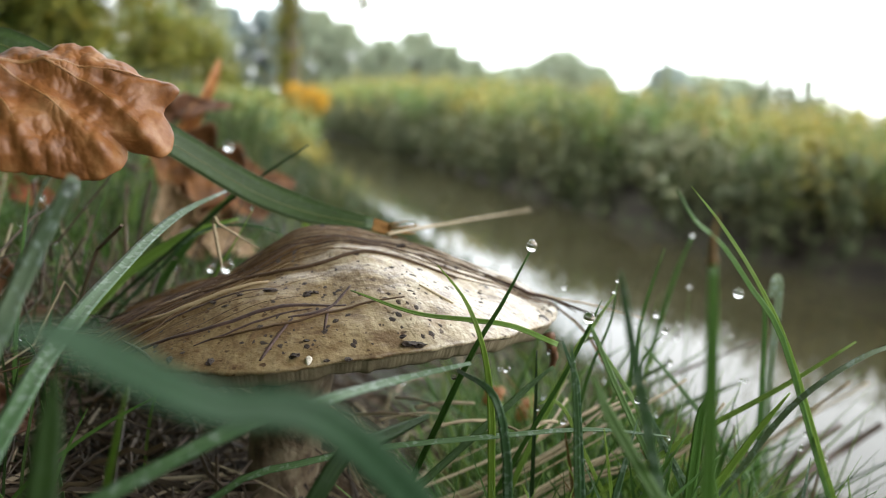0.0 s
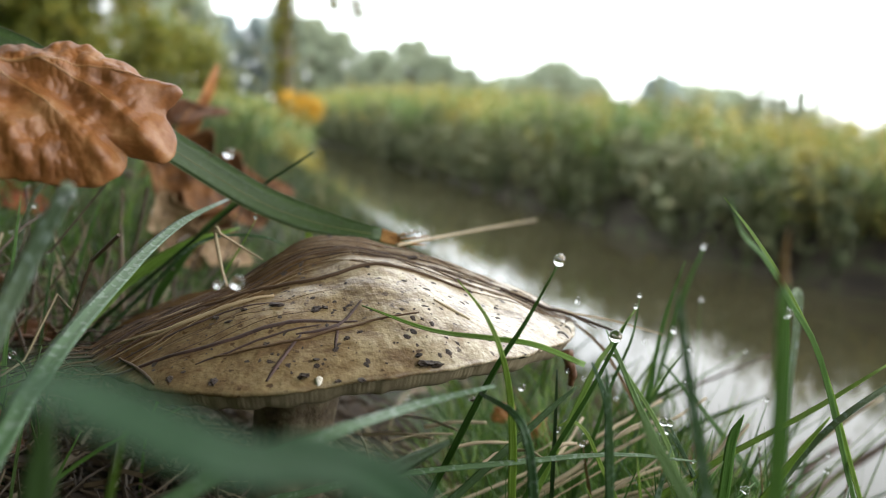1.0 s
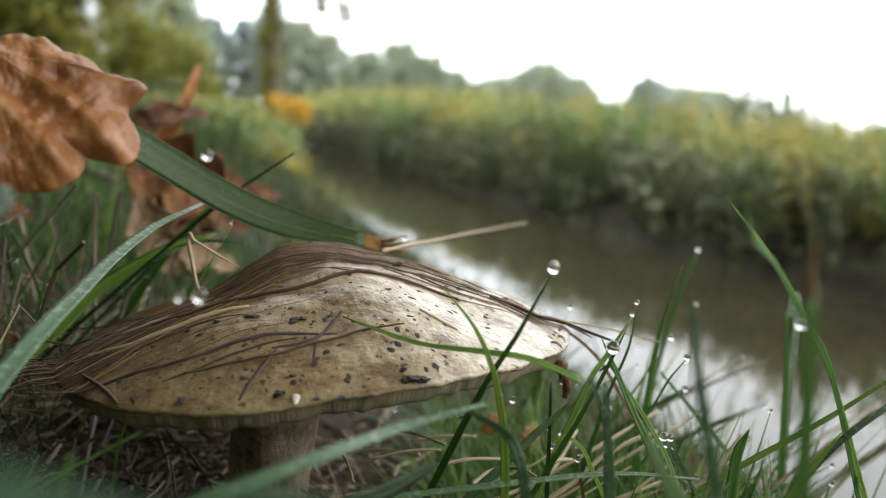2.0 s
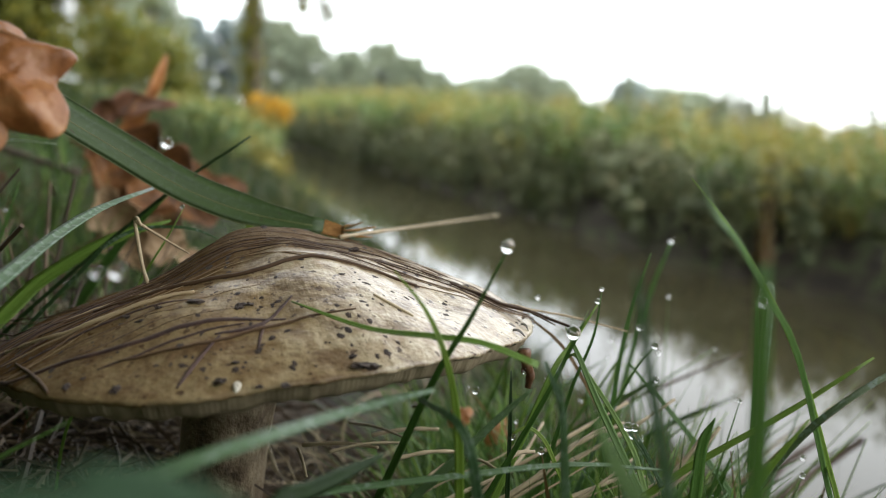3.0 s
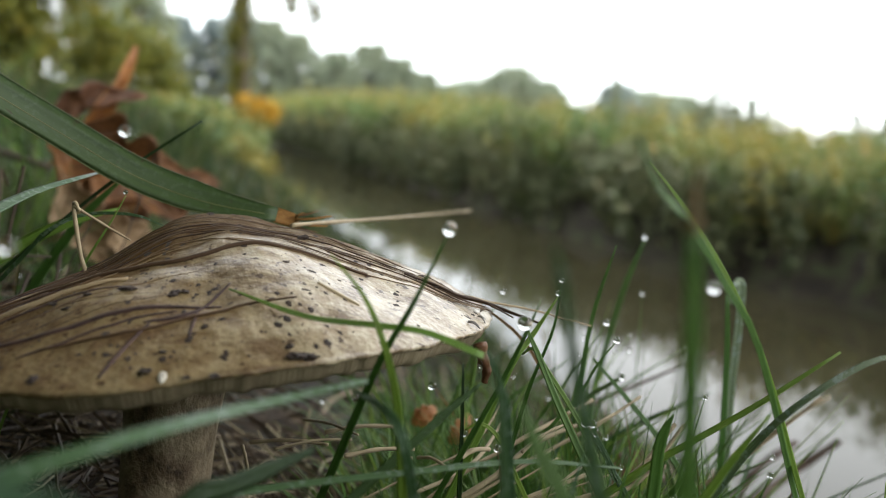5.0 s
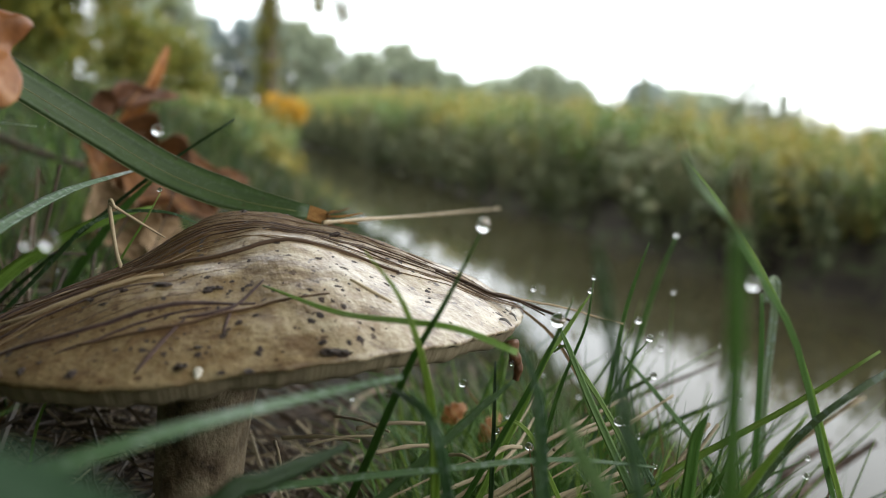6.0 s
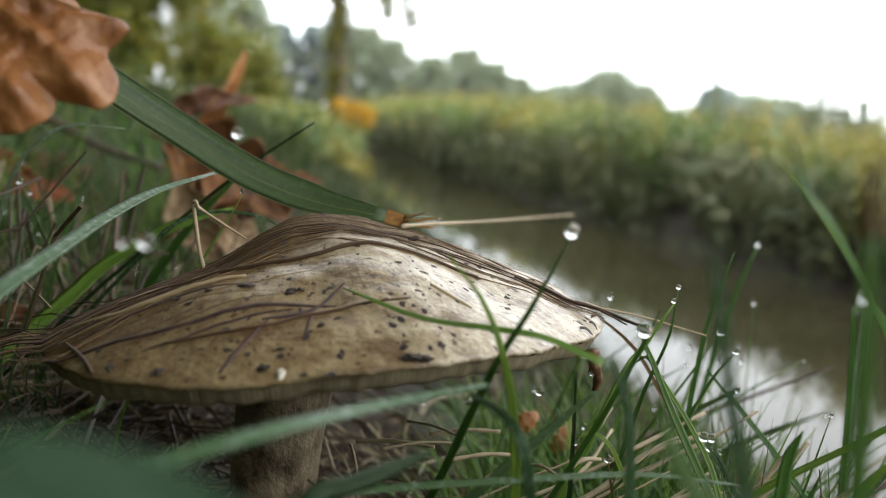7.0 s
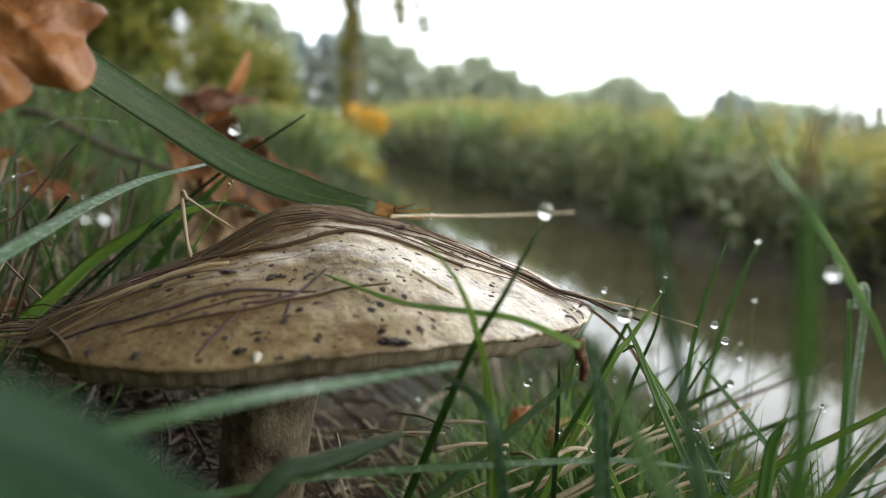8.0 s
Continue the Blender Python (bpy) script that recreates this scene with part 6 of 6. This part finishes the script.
def herb_clumps(name, count, shore, near, deep, material, label, seed, sign=1, reach=30, start=1.6):
    """Rounded herbs standing close together in one mesh: each a dome of small leaves."""
    g = np.random.default_rng(seed)
    cells = []
    for _ in range(count):
        y = start + reach * g.random() ** 1.7
        x = shore(y) + sign * (near + deep * g.random())
        z, top = ground_z(x, y), skyline(x, y)
        r = g.uniform(0.13, 0.3) * (0.75 + y / 22)
        n = int(60 + 70 * g.random())
        d = g.normal(size=(n, 3))
        d /= np.linalg.norm(d, axis=1, keepdims=True)
        high = z + (top - z) * g.uniform(0.15, 0.8)
        mid = np.array([x, y, max(high - 0.85 * r, WATER_Z + 0.1)])
        p = mid + d * (r * g.uniform(0.55, 1.05, n))[:, None] * np.array([1, 1, 0.85])
        a = np.cross(d, g.normal(size=(n, 3)))
        a /= np.linalg.norm(a, axis=1, keepdims=True)
        b = np.cross(d + 0.6 * g.normal(size=(n, 3)), a)
        b /= np.linalg.norm(b, axis=1, keepdims=True)
        w = (0.02 + 0.0022 * y) * g.uniform(0.7, 1.6, n)[:, None]
        cells.append(np.stack([p - a * w, p + b * w * 0.5, p + a * w, p - b * w * 0.5], 1).reshape(-1, 3))
    verts = np.concatenate(cells)
    return tagged(mesh_object(name, verts, np.arange(len(verts)).reshape(-1, 4), material, smooth=False), label, "bank plants", kind="stuff")


def river_growth():
    herb_clumps("bank_clumps", 420, far_shore, 0.25, 2.2, REEDS, "rounded leafy herbs crowding the far river bank", 71)
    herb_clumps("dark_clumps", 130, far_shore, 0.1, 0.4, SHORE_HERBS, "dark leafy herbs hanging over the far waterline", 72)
    herb_clumps("yellow_clumps", 300, far_shore, 0.7, 3.0, YELLOW_HERBS, "yellowing leafy herbs at the top of the far bank", 73)
    herb_clumps("near_bank_clumps", 160, near_shore, 0.5, 3.0, REEDS, "rounded green and straw-coloured herbs along the near river bank", 74, -1, 24, 4.5)
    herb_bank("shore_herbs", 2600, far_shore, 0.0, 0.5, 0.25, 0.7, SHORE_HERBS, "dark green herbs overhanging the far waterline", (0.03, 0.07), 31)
    herb_bank("far_bank_herbs", 6800, far_shore, 0.25, 2.4, 0.5, 0.98, REEDS, "dense green and yellowing herbs on the far river bank", (0.04, 0.085), 32)
    herb_bank("yellow_herbs", 3600, far_shore, 0.9, 5.0, 0.7, 1.12, YELLOW_HERBS, "tall yellow-ochre herbs at the top of the far bank", (0.035, 0.08), 33)
    herb_bank("near_bank_herbs", 2600, near_shore, 0.75, 4.0, 0.35, 0.78, REEDS, "green and straw-coloured herbs along the near river bank", (0.03, 0.07), 34, -1, 30, 3.6)
    herb_bank("near_bank_herbs", 1500, near_shore, 0.1, 3.0, 0.3, 0.7, REEDS, "green and straw-coloured herbs along the near river bank", (0.03, 0.07), 43, -1, 22, 10.5)
    herb_bank("far_bank_herbs", 1500, far_shore, 0.1, 2.6, 0.5, 1.0, REEDS, "dense green and yellowing herbs on the far river bank", (0.04, 0.085), 42, 1, 5.5, -4.0)
    g = np.random.default_rng(35)
    roots, hs = [], []
    while len(roots) < 900:
        y = 2.5 + 26 * g.random() ** 1.5
        x = far_shore(y) + 0.3 + 3 * g.random()
        z = ground_z(x, y)
        roots.append((x, y, z))
        hs.append(max(0.1, (skyline(x, y) - z) * g.uniform(0.8, 1.1 + 0.35 * max(0, noise.noise(Vector((x, y, 2)))))))
    growth("reed_stalks", roots, hs, np.full(900, 0.012), YELLOW_HERBS, "thin straw-coloured stalks standing above the far bank", "bank plants", 0.4, 3, 36)


river_growth()


# ---- trees ----
def leaf_cloud(name, centres, radii, count, size, material, parent, seed, flat=0.8):
    """A crown of many small leaves round the ends of the limbs."""
    g = np.random.default_rng(seed)
    c = np.asarray(centres, dtype=float)
    pick = g.integers(0, len(c), count)
    d = g.normal(size=(count, 3))
    d /= np.linalg.norm(d, axis=1, keepdims=True)
    p = c[pick] + d * (np.asarray(radii)[pick] * np.abs(g.normal(0, 0.55, count)))[:, None] * np.array([1, 1, flat])
    a, b = g.normal(size=(count, 3)), g.normal(size=(count, 3))
    a /= np.linalg.norm(a, axis=1, keepdims=True)
    b -= a * (a * b).sum(1, keepdims=True)
    b /= np.linalg.norm(b, axis=1, keepdims=True)
    s = size * g.uniform(0.6, 1.3, count)[:, None]
    verts = np.stack([p - a * s, p + b * s * 0.55, p + a * s, p - b * s * 0.55], 1).reshape(-1, 3)
    faces = np.arange(count * 4).reshape(-1, 4)
    return mesh_object(name, verts, faces, material, parent, smooth=False)


def tree(base, height, spread_r, material, label, seed, leaves=15000, leaf=0.21, clumps=90, low=0.04, trunk_r=None, category="tree"):
    g = random.Random(seed)
    thing = holder("tree", base, label, category)
    trunk_r = trunk_r or height * 0.022
    line = spline([(0, 0, -0.3), (0.02 * height, 0, 0.35 * height), (-0.01 * height, 0.01 * height, 0.9 * height)], 14)
    v, f = tube(line, trunk_r * np.linspace(1.15, 0.25, 15), 10)
    verts, faces = list(v), list(f)
    centres, radii = [], []
    for k in range(clumps):
        u = low + (1 - low) * ((k + g.random()) / clumps)
        a = k * 2.4 + g.uniform(-0.4, 0.4)
        wide = spread_r * math.sin(math.pi * min(0.98, 0.12 + 0.8 * (u - low) / (1 - low))) ** 0.8 * g.uniform(0.55, 1.05)
        end = np.array([wide * math.cos(a), wide * math.sin(a), height * (u + 0.04)])
        centres.append(end)
        radii.append(spread_r * g.uniform(0.28, 0.46))
        start = np.array([0, 0, height * max(0.12, u - 0.14)])
        limb = spline([start, (start + end) / 2 + np.array([0, 0, 0.03 * height]), end], 5)
        v, f = tube(limb, trunk_r * np.linspace(0.35, 0.06, 6), 5)
        n = len(verts)
        verts += list(v)
        faces += [tuple(n + q for q in c) for c in f]
    mesh_object("trunk", verts, faces, BARK, thing)
    leaf_cloud("crown", centres, radii, leaves, leaf, material, thing, seed)
    return thing


FAR = 1.8
def far_tree(x, y, top, wide, material, seed, label, **more):
    """x, y and height at a nominal distance, carried out along the line of sight to the true one."""
    x, y, top, wide = x * FAR, y * FAR, (top - 0.08) * FAR + 0.08, wide * FAR * 1.12
    return tree((x, y, ground_z(x, y)), top, wide, material, label, seed, **more)


G1, G2 = "green broadleaf tree in the distance", "hazy grey-green tree in the distance"
far_tree(-12.7, 40, 5.6, 1.35, LEAF_FAR_HAZE, 1, G1)
far_tree(-15.5, 42, 6.3, 1.6, LEAF_FAR_HAZE, 2, G1)
far_tree(-12.2, 45, 5.0, 0.8, LEAF_GREY_HAZE, 3, G2, low=0.1, leaves=9000)
far_tree(-10.9, 46, 5.1, 0.8, LEAF_GREY_HAZE, 4, G2, low=0.07, leaves=9000)
far_tree(-9.2, 45, 5.6, 1.0, LEAF_GREY_HAZE, 5, G2, low=0.13, leaves=9500)
far_tree(-7.6, 45, 5.0, 1.1, LEAF_FAR_HAZE, 6, G1, low=0.12, leaves=10000)
far_tree(-6.2, 46, 4.5, 1.2, LEAF_FAR_HAZE, 7, G1, low=0.08, leaves=11000)
far_tree(-4.2, 48, 4.1, 1.2, LEAF_FAR_HAZE, 8, G1)
far_tree(-2.3, 50, 4.9, 1.3, LEAF_FAR_HAZE, 9, G1)
far_tree(-0.6, 50, 4.1, 1.2, LEAF_FAR_HAZE, 10, G1)
far_tree(5.2, 60, 3.6, 1.7, LEAF_FAR_HAZE, 11, G1)
far_tree(7.6, 60, 4.6, 2.2, LEAF_FAR_HAZE, 12, G1)
far_tree(9.9, 60, 3.7, 1.7, LEAF_FAR_HAZE, 13, G1)
far_tree(10.3, 40, 2.4, 0.9, LEAF_GREY_HAZE, 14, G2)
far_tree(2.6, 55, 2.9, 1.6, LEAF_FAR_HAZE, 15, G1)
far_tree(12.4, 42, 2.2, 1.3, LEAF_FAR_HAZE, 17, G1)
far_tree(4.0, 58, 3.3, 1.5, LEAF_FAR_HAZE, 18, G1)
far_tree(0.9, 52, 3.5, 1.2, LEAF_FAR_HAZE, 19, G1)
far_tree(15.0, 45, 2.2, 1.6, LEAF_FAR_HAZE, 16, G1)
tree((-6.6, 11.5, ground_z(-6.6, 11.5)), 5.6, 2.5, LEAF_OLIVE, "olive-green tree turning yellow on the near bank", 20, leaves=38000, leaf=0.095, clumps=90, low=0.05)
tree((-9.5, 13.5, ground_z(-9.5, 13.5)), 6.0, 2.6, LEAF_OLIVE, "olive-green tree turning yellow on the near bank", 21, leaves=34000, leaf=0.105, clumps=90, low=0.04)


def ivy_tree():
    """A tall trunk clothed in yellowing leaves, with a few drooping twigs."""
    base = np.array([-4.05, 20.0, ground_z(-4.05, 20.0)])
    thing = holder("tree", base, "tall trunk clothed in yellowing leaves on the near bank", "tree")
    line = spline([(0, 0, -0.3), (0.03, 0, 2), (-0.02, 0, 4.2), (0.1, 0, 7.5)], 20)
    v, f = tube(line, np.linspace(0.24, 0.12, 21), 12)
    verts, faces = list(v), list(f)
    centres, radii = [], []
    g = random.Random(44)
    for k in range(46):
        u = 0.9 + 6.4 * k / 45
        centres.append((g.uniform(-0.18, 0.18), g.uniform(-0.25, 0.1), u))
        radii.append(g.uniform(0.28, 0.42))
    for a, z, reach, sag in ((0.15, 4.6, 1.7, 2.1), (0.4, 5.2, 2.0, 2.5), (-0.5, 5.0, 1.4, 2.2), (3.3, 5.0, 1.6, 1.2), (0.0, 5.6, 1.1, 2.4), (0.3, 4.4, 1.3, 1.6)):
        end = np.array([reach * math.cos(a), reach * math.sin(a) * 0.6, z - sag + 0.3])
        limb = spline([(0, 0, z - 0.5), (end[0] * 0.5, end[1] * 0.5, z), (end[0] * 0.9, end[1] * 0.9, z - 0.4 * sag), end], 12)
        v, f = tube(limb, np.linspace(0.05, 0.01, 13), 6)
        n = len(verts)
        verts += list(v)
        faces += [tuple(n + q for q in c) for c in f]
        for p in limb[5:]:
            centres.append(p)
            radii.append(0.16)
    mesh_object("trunk", verts, faces, BARK, thing)
    leaf_cloud("crown", centres, radii, 11000, 0.065, LEAF_IVY, thing, 45)


ivy_tree()


def bush(at, wide, high, material, label, seed, leaves, leaf, low=0.2):
    g = random.Random(seed)
    base = (at[0], at[1], ground_z(at[0], at[1]))
    thing = holder("bush", base, label, "bush")
    verts, faces, centres, radii = [], [], [], []
    for k in range(14):
        a, u = k * 2.4, g.uniform(low, 1)
        end = np.array([wide * 0.42 * g.random() * math.cos(a), wide * 0.42 * g.random() * math.sin(a), high * u])
        v, f = tube(spline([(0, 0, -0.05), end * 0.5 + np.array([0, 0, 0.05]), end], 5), np.linspace(0.015, 0.004, 6), 5)
        n = len(verts)
        verts += list(v)
        faces += [tuple(n + q for q in c) for c in f]
        centres.append(end)
        radii.append(wide * 0.22)
    mesh_object("branchwork", verts, faces, BARK, thing)
    leaf_cloud("crown", centres, radii, leaves, leaf, material, thing, seed)


def wispy_shrub(at, wide, high, label, seed):
    """A sheaf of thin upright shoots, each feathered with small leaves."""
    g = random.Random(seed)
    thing = holder("bush", (at[0], at[1], ground_z(at[0], at[1])), label, "bush", "wispy shrubs")
    verts, faces, centres, radii = [], [], [], []
    for k in range(11):
        a, r = g.uniform(0, 6.28), wide * math.sqrt(g.random()) * 0.5
        top = np.array([r * math.cos(a), r * math.sin(a), high * g.uniform(0.55, 1.0)])
        line = spline([(0.2 * top[0], 0.2 * top[1], -0.05), (0.5 * top[0], 0.5 * top[1], 0.5 * top[2]), top], 9)
        v, f = tube(line, np.linspace(0.006, 0.0015, 10), 4)
        n = len(verts)
        verts += list(v)
        faces += [tuple(n + q for q in c) for c in f]
        for i, p in enumerate(line[2:]):
            centres.append(p)
            radii.append(0.055 - 0.0045 * i)
    mesh_object("branchwork", verts, faces, BARK, thing)
    leaf_cloud("crown", centres, radii, 1900, 0.024, LEAF_FAR_HAZE, thing, seed)


# unseen oak over the bank, added to block sky light; matches the fallen leaves
tree((-2.1, -0.7, ground_z(-2.1, -0.7)), 8.4, 4.7, LEAF_OLIVE, "broad unseen olive-green oak added over the near bank to block sky light", 60, leaves=38000, leaf=0.17, clumps=84, low=0.11, trunk_r=0.3)
bush((-2.76, 15.0), 1.0, 1.12, LEAF_GOLD, "small golden-yellow bush on the near bank", 50, 3500, 0.05, 0.66)
bush((-7.0, 13.5), 4.2, 1.8, LEAF_OLIVE, "wide olive-green thicket under the trees", 52, 12000, 0.08)
bush((-8.8, 15.5), 5.0, 2.1, LEAF_OLIVE, "wide olive-green thicket under the trees", 56, 12000, 0.08)
bush((-5.6, 16.5), 3.2, 1.3, LEAF_OLIVE, "low olive-green thicket under the trees", 57, 7000, 0.07)
for x, y, h, k in ((2.2, 8.6, 1.0, 59), (3.6, 8.2, 0.84, 62), (1.35, 9.4, 1.05, 51), (3.35, 8.4, 1.0, 63), (2.6, 7.0, 0.8, 53), (4.0, 6.8, 0.74, 54), (3.2, 7.6, 0.72, 55)):
    wispy_shrub((x, y), 0.4, h, "slender wispy green shrub on the far bank", k)
